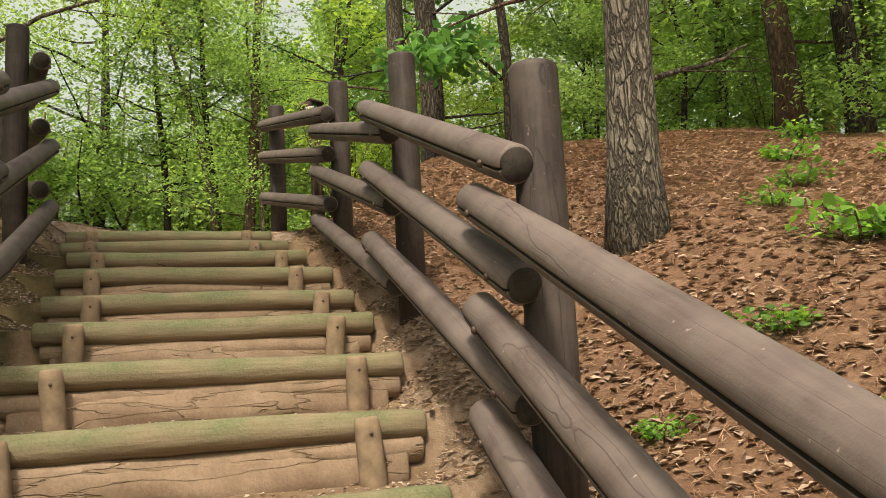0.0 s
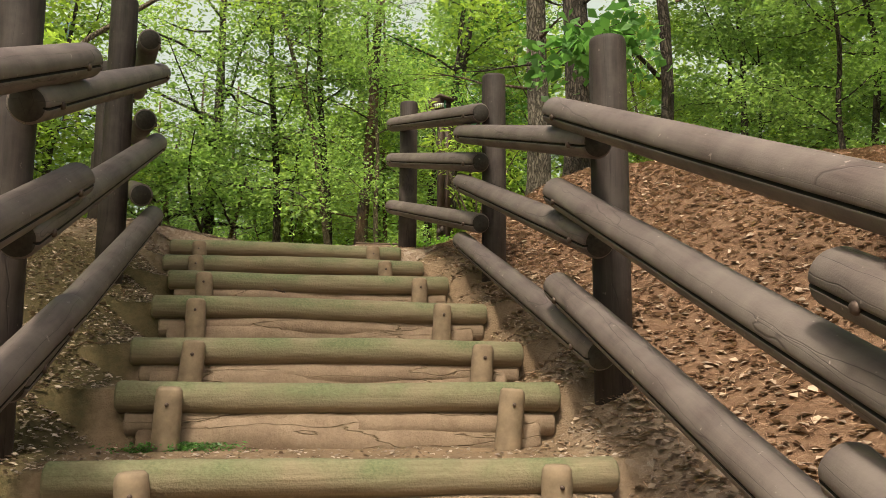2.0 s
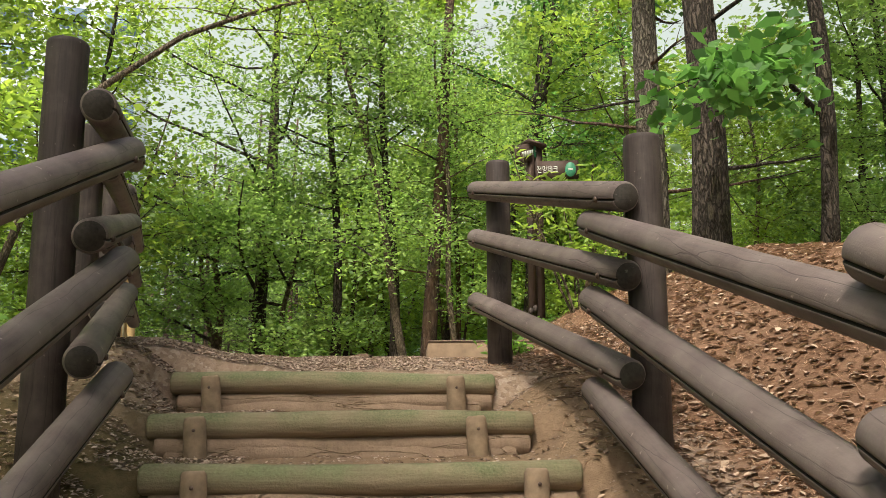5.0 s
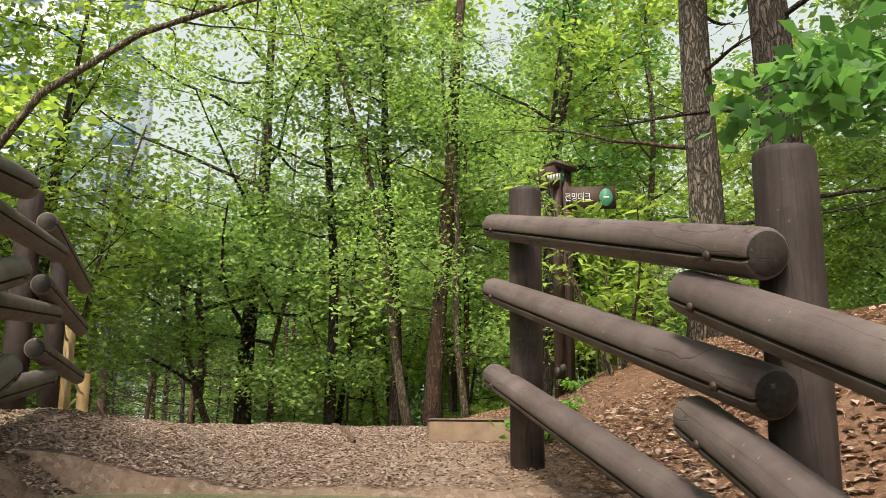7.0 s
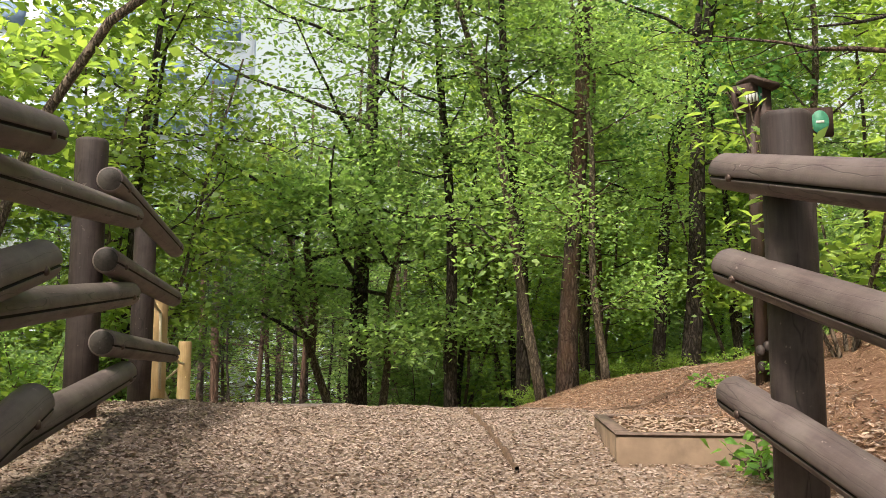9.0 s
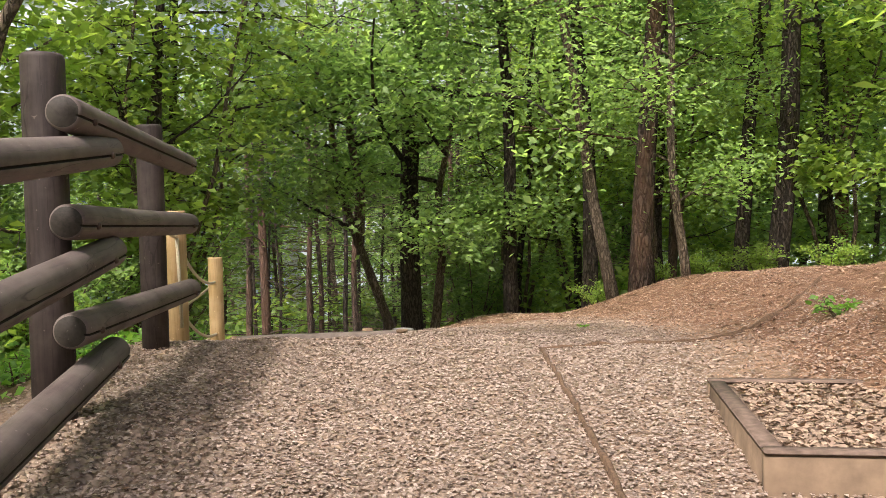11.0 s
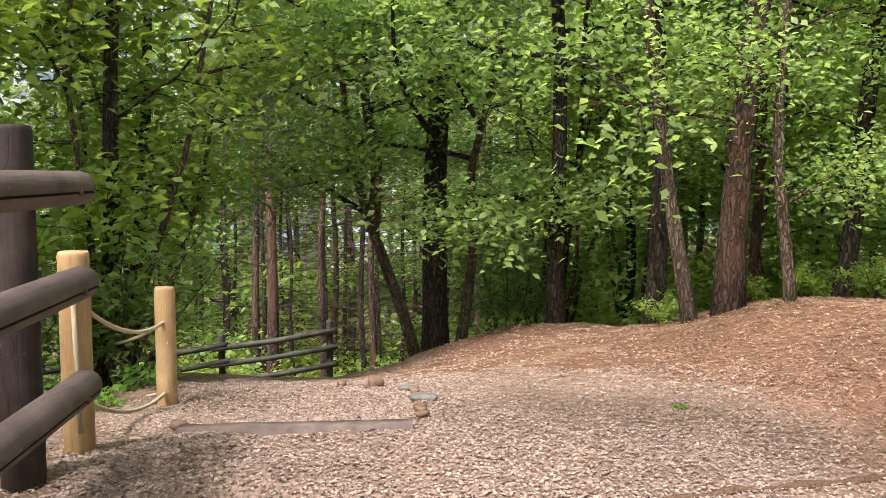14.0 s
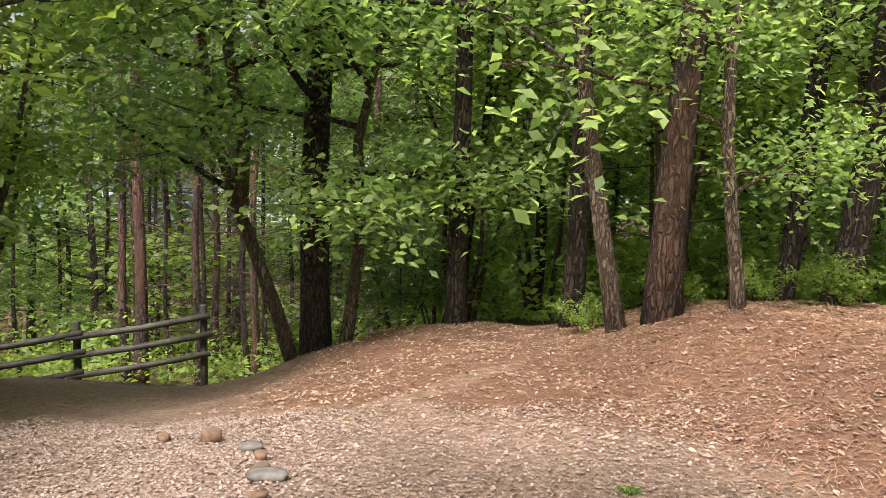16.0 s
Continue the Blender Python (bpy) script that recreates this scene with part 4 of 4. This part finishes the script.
stand(broadleaf("twin_stem_tree", 10.0, 0.155, 0.19, 4.4, 38000, 0.095, M_DARKBARK, M_LEAF, 21, (0.03, 0.0), 22, "dark-trunked broadleaf tree with two slender side stems on a root mound",
                stems=[[(-0.10, -0.22, -0.2), (-0.28, -0.3, 0.5), (-0.62, -0.4, 1.5), (-0.85, -0.5, 2.3), (-0.95, -0.5, 3.2), (-1.3, -0.6, 4.4)], [(0.30, -0.25, -0.2), (0.42, -0.3, 0.5), (0.52, -0.35, 1.3), (0.50, -0.4, 2.2), (0.7, -0.5, 3.0), (0.9, -0.6, 3.8)], [(-0.62, -0.4, 1.5), (-0.55, -0.5, 2.2), (-0.66, -0.6, 3.0), (-0.6, -0.6, 3.8), (-0.4, -0.7, 4.6)]]), -2.922, 18.955)
stand(broadleaf("leaning_tree", 8.0, 0.066, 0.4, 2.0, 6000, 0.11, M_STEM, M_LEAF, 22, (-0.22, 0.0), 12, "slender tree leaning away from the pine"), -0.107, 17.007)
stand(broadleaf("dark_tree", 9.0, 0.095, 0.35, 2.2, 4200, 0.10, M_DARKBARK, M_LEAF, 23, (-0.04, 0.0), 14, "dark broadleaf tree behind the bank"), -1.419, 18.621)
stand(broadleaf("dark_tree", 9.0, 0.095, 0.35, 2.2, 4200, 0.10, M_DARKBARK, M_LEAF, 24, (-0.05, 0.0), 14, "dark broadleaf tree behind the bank"), -0.385, 17.953)
stand(broadleaf("dark_tree", 9.0, 0.135, 0.35, 2.2, 4500, 0.10, M_DARKBARK, M_LEAFDARK, 25, (0.10, 0.0), 14, "dark ivy-covered tree behind the bank"), 1.731, 17.842)
stand(broadleaf("dark_tree", 8.0, 0.095, 0.3, 2.0, 4000, 0.10, M_DARKBARK, M_LEAF, 26, (0.15, 0.0), 12, "dark leaning tree behind the bank"), 1.303, 18.176)
stand(broadleaf("young_tree", 5.5, 0.05, 0.16, 1.9, 11000, 0.07, M_STEM, M_LEAF, 27, (-0.06, 0.0), 11, "crooked young tree at the edge of the bank"), 0.586, 16.55)

CROOKED = []
for sx, sy, sd in ((-5.778, 17.174, 28), (-6.826, 18.955, 29), (-4.971, 15.334, 30)):
    CROOKED.append(stand(broadleaf("multi_stem_tree", 6.5, 0.075, 0.35, 2.0, 5000, 0.11, M_DARKBARK, M_LEAFLIGHT, sd, (0.08, 0.0), 9, "crooked many-stemmed tree beyond the rope fence",
                    stems=[[(0.1, 0, -0.2), (0.35, 0.1, 0.9), (0.75, 0.1, 2.0), (0.95, 0.2, 3.2), (1.3, 0.3, 4.6)], [(-0.1, 0.05, -0.2), (-0.25, 0.1, 1.0), (-0.2, 0.2, 2.2), (-0.6, 0.3, 3.4), (-0.7, 0.3, 4.8)], [(0.0, -0.1, -0.2), (0.15, -0.3, 1.2), (0.1, -0.5, 2.6), (0.4, -0.6, 4.2)]]), sx, sy))
for k, (x, y, s) in enumerate(((-1.491, 19.817, 0.8), (0.533, 19.289, 0.9), (2.563, 18.176, 0.8), (-0.637, 21.486, 1.0))):
    again(CROOKED[k % 3], x, y, 70 * k + 20, s)

# the branch that hangs over the fence with broad leaves
oak = stand(broadleaf("oak_tree", 8.0, 0.07, 0.45, 2.2, 5000, 0.15, M_DARKBARK, M_LEAFDARK, 31, (-0.03, -0.02), 10, "broad-leaved oak whose low branch hangs over the fence"), 3.464, 9.939)
rnd = random.Random(5)
bv, bf, tips = [], [], []
main = [Vector((-0.05, 0, 1.2)), Vector((-0.5, -0.35, 1.42)), Vector((-0.9, -0.7, 1.42)), Vector((-1.25, -1.0, 1.2)), Vector((-1.5, -1.3, 0.92))]
tube(main, [0.03, 0.022, 0.016, 0.010, 0.005], 7, False, 0, bv, bf)
for k in range(26):
    q = 0.8 + 3.1 * k / 26
    b = main[int(q)].lerp(main[min(4, int(q) + 1)], q - int(q))
    a2 = rnd.uniform(0, 6.28)
    tw = bend(b, (math.cos(a2), math.sin(a2), rnd.uniform(-0.7, 0.2)), rnd.uniform(0.3, 0.55), 4, rnd, 0.2, -0.08)
    tube(tw, [0.006, 0.005, 0.004, 0.003, 0.002], 4, False, 0, bv, bf)
    tips += tw[1:]
mesh_ob("hanging_branch", bv, bf, M_DARKBARK, oak)
rng = np.random.default_rng(8)
tp = np.array([tuple(p) for p in tips])
leaf_cloud("hanging_leaves", tp[rng.integers(0, len(tp), 620)] + rng.normal(0, 0.09, (620, 3)), 0.15, M_LEAFDARK, oak, 77, 0.62, 0.8, "broad dark green leaves", 0.5)

# the sapling that arches over from the downhill side
arch = empty("arching_tree", (0, 0, 0), label="thin tree arching over the path from beyond the fence", category="tree")
pts = [(-4.5, 11.1, gz(-4.5, 11.1) - 0.2), (-4.0, 11.05, 3.2), (-3.42, 11.0, 4.78), (-2.95, 11.0, 5.48), (-2.2, 11.0, 6.0), (-1.53, 11.0, 6.25), (-0.7, 11.0, 6.45), (0.3, 11.0, 6.5)]
v, f = tube(pts, [0.05, 0.042, 0.036, 0.032, 0.026, 0.02, 0.013, 0.006], 10, wob=0.08)
mesh_ob("trunk", v, f, M_STEM, arch)
bv, bf, tips = [], [], []
for k in range(18):
    q = 4.3 + 2.6 * k / 18
    b = Vector(pts[int(q)]).lerp(Vector(pts[min(7, int(q) + 1)]), q - int(q))
    a2 = rnd.uniform(0, 6.28)
    tw = bend(b, (math.cos(a2), math.sin(a2), rnd.uniform(0.0, 0.6)), rnd.uniform(0.6, 1.3), 5, rnd, 0.2)
    tube(tw, [0.010, 0.008, 0.006, 0.005, 0.004, 0.002], 4, False, 0, bv, bf)
    tips += tw[2:]
mesh_ob("branch", bv, bf, M_STEM, arch)
tp = np.array([tuple(p) for p in tips])
leaf_cloud("crown", tp[rng.integers(0, len(tp), 3600)] + rng.normal(0, 0.16, (3600, 3)), 0.06, M_LEAFLIGHT, arch, 78, 0.5)

# an unseen tall tree, added so that its high crown shades the upper steps
stand(broadleaf("tall_tree", 13.0, 0.14, 0.62, 3.4, 9000, 0.13, M_DARKBARK, M_LEAF, 33, (0.03, 0.0), 16, "unseen tall broadleaf tree added to shade the upper steps", spread=0.4), -3.4, 1.0)

# the wood around, from a few kinds of tree
KINDS = [
    stand(broadleaf("broadleaf_tree", 8.5, 0.085, 0.16, 2.8, 12000, 0.13, M_DARKBARK, M_LEAF, 41, (0.02, 0.01), 17, "leafy broadleaf tree in the wood"), -10.5, 17.0),
    stand(broadleaf("broadleaf_tree", 9.0, 0.09, 0.20, 3.0, 12000, 0.135, M_STEM, M_LEAFLIGHT, 42, (-0.02, 0.02), 17, "bright green broadleaf tree in the wood"), -7.382, 14.87),
    stand(broadleaf("broadleaf_tree", 7.0, 0.06, 0.10, 2.4, 11000, 0.13, M_STEM, M_LEAF, 43, (0.04, -0.02), 16, "slender leafy tree in the wood"), 0.422, 24.093),
]
UNDER = [
    stand(broadleaf("understorey_tree", 4.6, 0.04, 0.05, 2.0, 9000, 0.12, M_STEM, M_LEAF, 44, (-0.03, 0.02), 15, "dense green understorey tree", spread=0.3), -1.27, 23.154),
    stand(broadleaf("understorey_tree", 4.0, 0.035, 0.05, 1.8, 8000, 0.115, M_STEM, M_LEAFLIGHT, 45, (0.03, 0.02), 14, "light green understorey tree", spread=0.3), 2.117, 22.841),
]
NEAR = [
    stand(broadleaf("understorey_tree", 4.4, 0.04, 0.10, 2.0, 12000, 0.078, M_DARKBARK, M_LEAF, 48, (-0.03, 0.02), 15, "small-leaved green understorey tree", spread=0.26), 5.712, 9.65),
    stand(broadleaf("understorey_tree", 5.2, 0.045, 0.14, 2.2, 12000, 0.08, M_STEM, M_LEAFLIGHT, 49, (0.04, 0.02), 16, "small-leaved light green understorey tree", spread=0.28), -4.6, 8.5),
]
FAR = [
    stand(broadleaf("broadleaf_tree", 10.0, 0.12, 0.10, 3.6, 5000, 0.21, M_DARKBARK, M_LEAF, 46, (0.01, 0.01), 14, "distant leafy tree in the wood", spread=0.4), -3.12, 32.7),
    stand(broadleaf("broadleaf_tree", 11.0, 0.12, 0.12, 3.8, 5000, 0.21, M_STEM, M_LEAFLIGHT, 47, (0.01, 0.01), 14, "distant bright green tree in the wood", spread=0.4), 4.16, 33.7),
]
PINES = [
    stand(pine("pine_tree", 10.0, 0.075, 0.55, 3500, M_PINE, 51, (0.01, 0), "thin bare-stemmed pine in the plantation", 44, 1.7), -3.373, 25.136),
    stand(pine("pine_tree", 9.0, 0.055, 0.55, 3000, M_DARKBARK, 52, (-0.01, 0.01), "thin dark bare-stemmed pine in the plantation", 44, 1.6), -4.419, 25.97),
    stand(pine("pine_tree", 11.0, 0.13, 0.5, 4500, M_REDPINE, 53, (0.04, 0), "red-barked pine among the broadleaf trees", 14), 3.81, 23.05),
]
place = random.Random(77)
taken = [(2.36, 3.86), (2.549, 10.194), (2.265, 11.096), (5.42, 7.13), (-2.922, 18.955), (0.16, 16.862), (-7.584, 25.449), (3.464, 9.939)]


def scatter(n, xr, yr, ok, kinds, gap, smin=0.8, smax=1.2):
    tries = made = 0
    while made < n and tries < n * 60:
        tries += 1
        x, y = place.uniform(*xr), place.uniform(*yr)
        if not ok(x, y) or any(math.hypot(x - a, y - b) < gap for a, b in taken):
            continue
        taken.append((x, y))
        again(place.choice(kinds), x, y, place.uniform(0, 360), place.uniform(smin, smax))
        made += 1


again(KINDS[1], -6.0, 13.6, 30, 1.0)
again(KINDS[1], 0.4, 25.5, 40, 1.4)
again(KINDS[0], 3.4, 26.5, 140, 1.4)
back = lambda x, y: y > 19.5 and not (-10.5 < x < -3.2 and y < 25)  # noqa: E731
scatter(4, (-3, 8), (19.6, 24), lambda x, y: not (x < -2.4 and y < 23), UNDER, 1.9, 0.55, 0.8)
scatter(10, (-14, 11), (21.5, 31), back, KINDS, 2.8)
scatter(4, (3.0, 9), (13, 22), lambda x, y: x - float(fence_right(y)) > 4.0, KINDS, 1.7)
scatter(26, (-28, 22), (30, 48), lambda x, y: True, FAR, 2.6, 0.9, 1.35)
scatter(30, (-13, -2.0), (24.5, 33), lambda x, y: y > 24.6, PINES[:2], 0.7, 0.8, 1.1)
scatter(6, (-2.5, 5), (18.5, 25), lambda x, y: True, PINES[:2], 0.6, 0.5, 0.9)
scatter(10, (-15, -5), (4, 20), lambda x, y: float(fence_left(y)) - x > 5.5, KINDS, 1.8)
scatter(14, (-9, -2.5), (4, 19), lambda x, y: float(fence_left(y)) - x > 3.3, NEAR, 1.3, 0.7, 0.95)
scatter(9, (4, 14), (5, 20), lambda x, y: x - float(fence_right(y)) > 4.2 + 0.08 * y, KINDS, 1.8)
scatter(14, (4, 12), (5, 20), lambda x, y: x - float(fence_right(y)) > 3.4 + 0.05 * y, NEAR, 1.5, 0.6, 0.9)
scatter(7, (4, 13), (6, 22), lambda x, y: x - float(fence_right(y)) > 3.0, PINES[2:], 1.4)
# unseen trees behind the camera, added for closure and shade
scatter(10, (-14, 14), (-18, -6), lambda x, y: True, FAR, 2.5, 0.8, 1.0)

# the wood closes in beyond
rng = np.random.default_rng(91)
az = rng.uniform(-math.pi, math.pi, 110000)
rr = rng.uniform(50, 72, 110000)
fx, fy = rr * np.sin(az), 10 + rr * np.cos(az)
fz = ground(fx, fy) + 26 * rng.random(110000) ** 1.4 + 1.0 * np.sin(az * 23) + 0.2
tagged(leaf_cloud("far_wood", np.stack([fx, fy, fz], -1), 0.75, M_LEAF, None, 92, 0.6), "hazy green wall of distant woodland", "woodland", kind="stuff")

rng = np.random.default_rng(95)
hx, hy = rng.uniform(-16, 12, 90000), rng.uniform(19.0, 40, 90000)
keep = (sstep(wave(hx, hy, 0.9, 2.0) + 0.25, -0.35, 0.5) > rng.random(90000)) & ~((hx < -3.4) & (hx > -12) & (hy < 24.3))
hx, hy = hx[keep], hy[keep]
hz = ground(hx, hy) + 0.05 + (0.25 + 1.1 * sstep(wave(hx, hy, 1.7, 6.0), -0.6, 0.8)) * rng.random(len(hx))
tagged(leaf_cloud("undergrowth", np.stack([hx, hy, hz], -1), 0.14, M_LEAFLIGHT, None, 96, 0.55), "low bright green undergrowth beyond the bank", "undergrowth", kind="stuff")

BUSH = [
    stand(shrub("shrub", 1.3, 0.6, 1500, 0.085, M_LEAF, 61, "leafy green shrub in the undergrowth"), -4.426, 14.757),
    stand(shrub("shrub", 1.0, 0.6, 1300, 0.08, M_LEAFLIGHT, 62, "bright green leafy shrub in the undergrowth"), -4.6, 12.6),
    stand(shrub("shrub", 1.8, 0.8, 2000, 0.08, M_LEAF, 63, "green shrub in the undergrowth"), -1.809, 20.13),
]
scatter(7, (-8, 7), (18, 23), lambda x, y: x > -3.0, BUSH, 0.7, 0.7, 1.3)
scatter(16, (-7, -2), (3, 15), lambda x, y: float(fence_left(y)) - x > 0.8, BUSH, 0.7, 0.6, 1.1)
scatter(12, (3.4, 8), (7.5, 19), lambda x, y: x - float(fence_right(y)) > 2.7, BUSH, 0.8, 0.5, 0.9)
stand(shrub("sapling", 1.5, 0.55, 650, 0.11, M_LEAFLIGHT, 64, "bright green feathery-leaved sapling beside the signpost", 6, "sapling", 0.32), 1.5, 10.75)
for k, (x, y, s) in enumerate(((-0.374, 17.397, 0.4), (0.321, 17.285, 0.42), (0.91, 17.174, 0.45), (1.389, 16.951, 0.5), (2.134, 16.724, 0.5), (2.762, 16.029, 0.5), (3.164, 14.87, 0.55))):
    again(BUSH[1], x, y, k * 80, s)
HERB = stand(shrub("seedling", 0.34, 0.30, 150, 0.095, M_HERB, 65, "low bright green seedling among the leaf litter", 6, "seedling", 0.7), 2.95, 3.0, 0.0, 0.75)
for k, (x, y, s) in enumerate([(3.1, 3, 0.5), (3, 3.7, 0.4), (3.5, 4.2, 0.5), (3.9, 4.9, 0.55), (4.4, 4.4, 0.5), (4.6, 5.8, 0.6), (2.3, 2.6, 0.4), (2.15, 2.35, 0.3), (2, 3.1, 0.35), (2.2, 2, 0.35), (1.75, 2.5, 0.3), (1.234, 10.923, 0.4), (1.074, 10.113, 0.4), (0.759, 9.307, 0.6), (1.143, 12.552, 0.45), (-0.45, 13.697, 0.14),
                               (-3.682, 12.67, 0.72), (-4.013, 13.496, 0.9), (-3.98, 14.303, 0.66), (-3.64, 13.142, 0.48), (-3.295, 11.501, 0.36), (-4.089, 12.316, 0.9), (-4.546, 13.85, 1.02), (-3.711, 11.617, 0.66), (-3.387, 10.923, 0.6), (-3.115, 10.113, 0.6), (-1.45, 4.6, 0.6), (-1.5, 3.6, 0.7), (-2, 6, 1.0), (-2.3, 7.8, 1.1)]):
    again(HERB, x, y, k * 50, s)


# ---- the tall building beyond the trees ----
M_FACADE = plain("pale_blue_grey_render", (0.55, 0.60, 0.66), 0.8, 0, 0.6, 0.08)
M_PANE = plain("dull_window_glass", (0.16, 0.22, 0.30), 0.15, 0, 2, 0.2)
tower = empty("apartment_building", (-27.0, 60.0, -3.0), label="pale blue-grey apartment tower glimpsed through leaves", category="building")
tower.rotation_euler = (0, 0, radians(18))
body = part("wall", box_bm(16, 11, 44, 0.1), M_FACADE, tower)
body.location = (0, 0, 22)
roof = part("roof", box_bm(16.6, 11.6, 0.5, 0.1), M_FACADE, tower)
roof.location = (0, 0, 44.3)
pane_mesh, sill_mesh = None, None
for lvl in range(14):
    for col in range(5):
        if pane_mesh is None:
            w = part("window", box_bm(2.0, 0.16, 1.5, 0.03), M_PANE, tower)
            sl = part("sill", box_bm(2.3, 0.3, 0.12, 0.02), M_FACADE, w)
            pane_mesh, sill_mesh = w.data, sl.data
        else:
            w = new("window", pane_mesh)
            w.parent = tower
            sl = new("sill", sill_mesh)
            sl.parent = w
        w.location = (-6.2 + 3.1 * col, -5.52, 2.6 + 2.95 * lvl)
        sl.location = (0, -0.1, -0.82)


# ---- litter ----
def scatter_litter(name, n, xr, yr, dens, size, material, seed, label, aspect=0.6, lift=0.012, tilt=0.24):
    rng = np.random.default_rng(seed)
    x, y = rng.uniform(*xr, n), rng.uniform(*yr, n)
    k = rng.random(n) < dens(x, y)
    x, y = x[k], y[k]
    z = ground(x, y) + lift
    ob = leaf_cloud(name, np.stack([x, y, z], -1), size, material, None, seed, aspect, tilt, droop=0.0)
    return tagged(ob, label, "leaf litter", kind="stuff")


edge = lambda x, y: np.clip(sstep(x - fence_right(y), -0.35, 0.1), 0, 1)  # noqa: E731
scatter_litter("dead_leaves", 26000, (0.8, 4.6), (0.6, 9.5), lambda x, y: edge(x, y) * 0.9, 0.050, M_DEADLEAF, 1, "curled dry brown leaves scattered on the bank", 0.6, 0.012, 0.2)
scatter_litter("dead_leaves", 14000, (-2.9, 3.0), (13.6, 18.8), lambda x, y: sstep(y + 0.4 * x, 13.6, 14.9) * 0.8 * (np.abs(y - 14.95 - 0.25 * (x + 2.0)) > 0.12), 0.036, M_DEADLEAF, 9, "dry brown leaves scattered over the root mound", 0.6, 0.011, 0.2)
scatter_litter("dead_leaves", 9000, (-0.6, 6.0), (9, 18), lambda x, y: edge(x, y) * 0.6, 0.040, M_DEADLEAF, 7, "dry brown leaves scattered on the needle bank")
scatter_litter("dead_leaves", 16000, (-3.2, -0.6), (1, 13), lambda x, y: sstep(-x, 0.72, 1.0) * np.where(y < 8, 0.95, 0.35), 0.034, M_DEADLEAF, 2, "small dry brown leaves beside the steps")
scatter_litter("pine_needles", 190000, (-0.6, 6), (0.5, 18), lambda x, y: edge(x, y) * np.clip(1.3 - x / 6, 0, 1), 0.10, M_DRYNEEDLE, 3, "fallen rust-coloured pine needles", 0.035, 0.008, 0.3)
scatter_litter("pine_needles", 16000, (-3.0, 1.6), (13.6, 18.8), lambda x, y: sstep(y + 0.4 * x, 13.6, 14.9), 0.10, M_DRYNEEDLE, 4, "fallen rust-coloured pine needles", 0.035, 0.008, 0.3)
scatter_litter("leaf_fragments", 190000, (-3.7, 1.3), (7.6, 15.2), lambda x, y: np.clip(1 - 0.6 * sstep(x, -0.4, 0.6), 0, 1) * (1 - 0.6 * sstep(y, 12.8, 14.0) * sstep(x, -2.2, -1.4)) * np.clip(sstep(x - fence_left(y), -0.4, 0.1), 0, 1), 0.020, M_CHIP, 5, "pale trodden leaf fragments covering the path", 0.65, 0.011, 0.3)
scatter_litter("leaf_fragments", 16000, (-2.4, -0.62), (0.8, 8.2), lambda x, y: 0.25 + 0.75 * sstep(wave(x, y, 2.6, 7.0), -0.3, 0.4), 0.027, M_CHIP, 8, "pale dry leaf bits on the dark soil beside the steps", 0.6, 0.013, 0.3)
scatter_litter("leaf_fragments", 26000, (-1.3, 1.5), (1.5, 7.8), lambda x, y: 0.35 + 0.65 * sstep(np.abs(x - 0.1), 0.75, 1.0), 0.021, M_CHIP, 6, "pale leaf fragments on the treads", 0.7, 0.005, 0.3)
rng = np.random.default_rng(17)
tagged(leaf_cloud("pit_litter", np.stack([0.24 + 0.65 * rng.random(2400), 9.66 + 1.08 * rng.random(2400), 2.962 + 0.012 * rng.random(2400)], -1), 0.032, M_DEADLEAF, None, 18, 0.6, 0.35, droop=0.0), "dry leaf bits filling the concrete box", "leaf litter", kind="stuff")
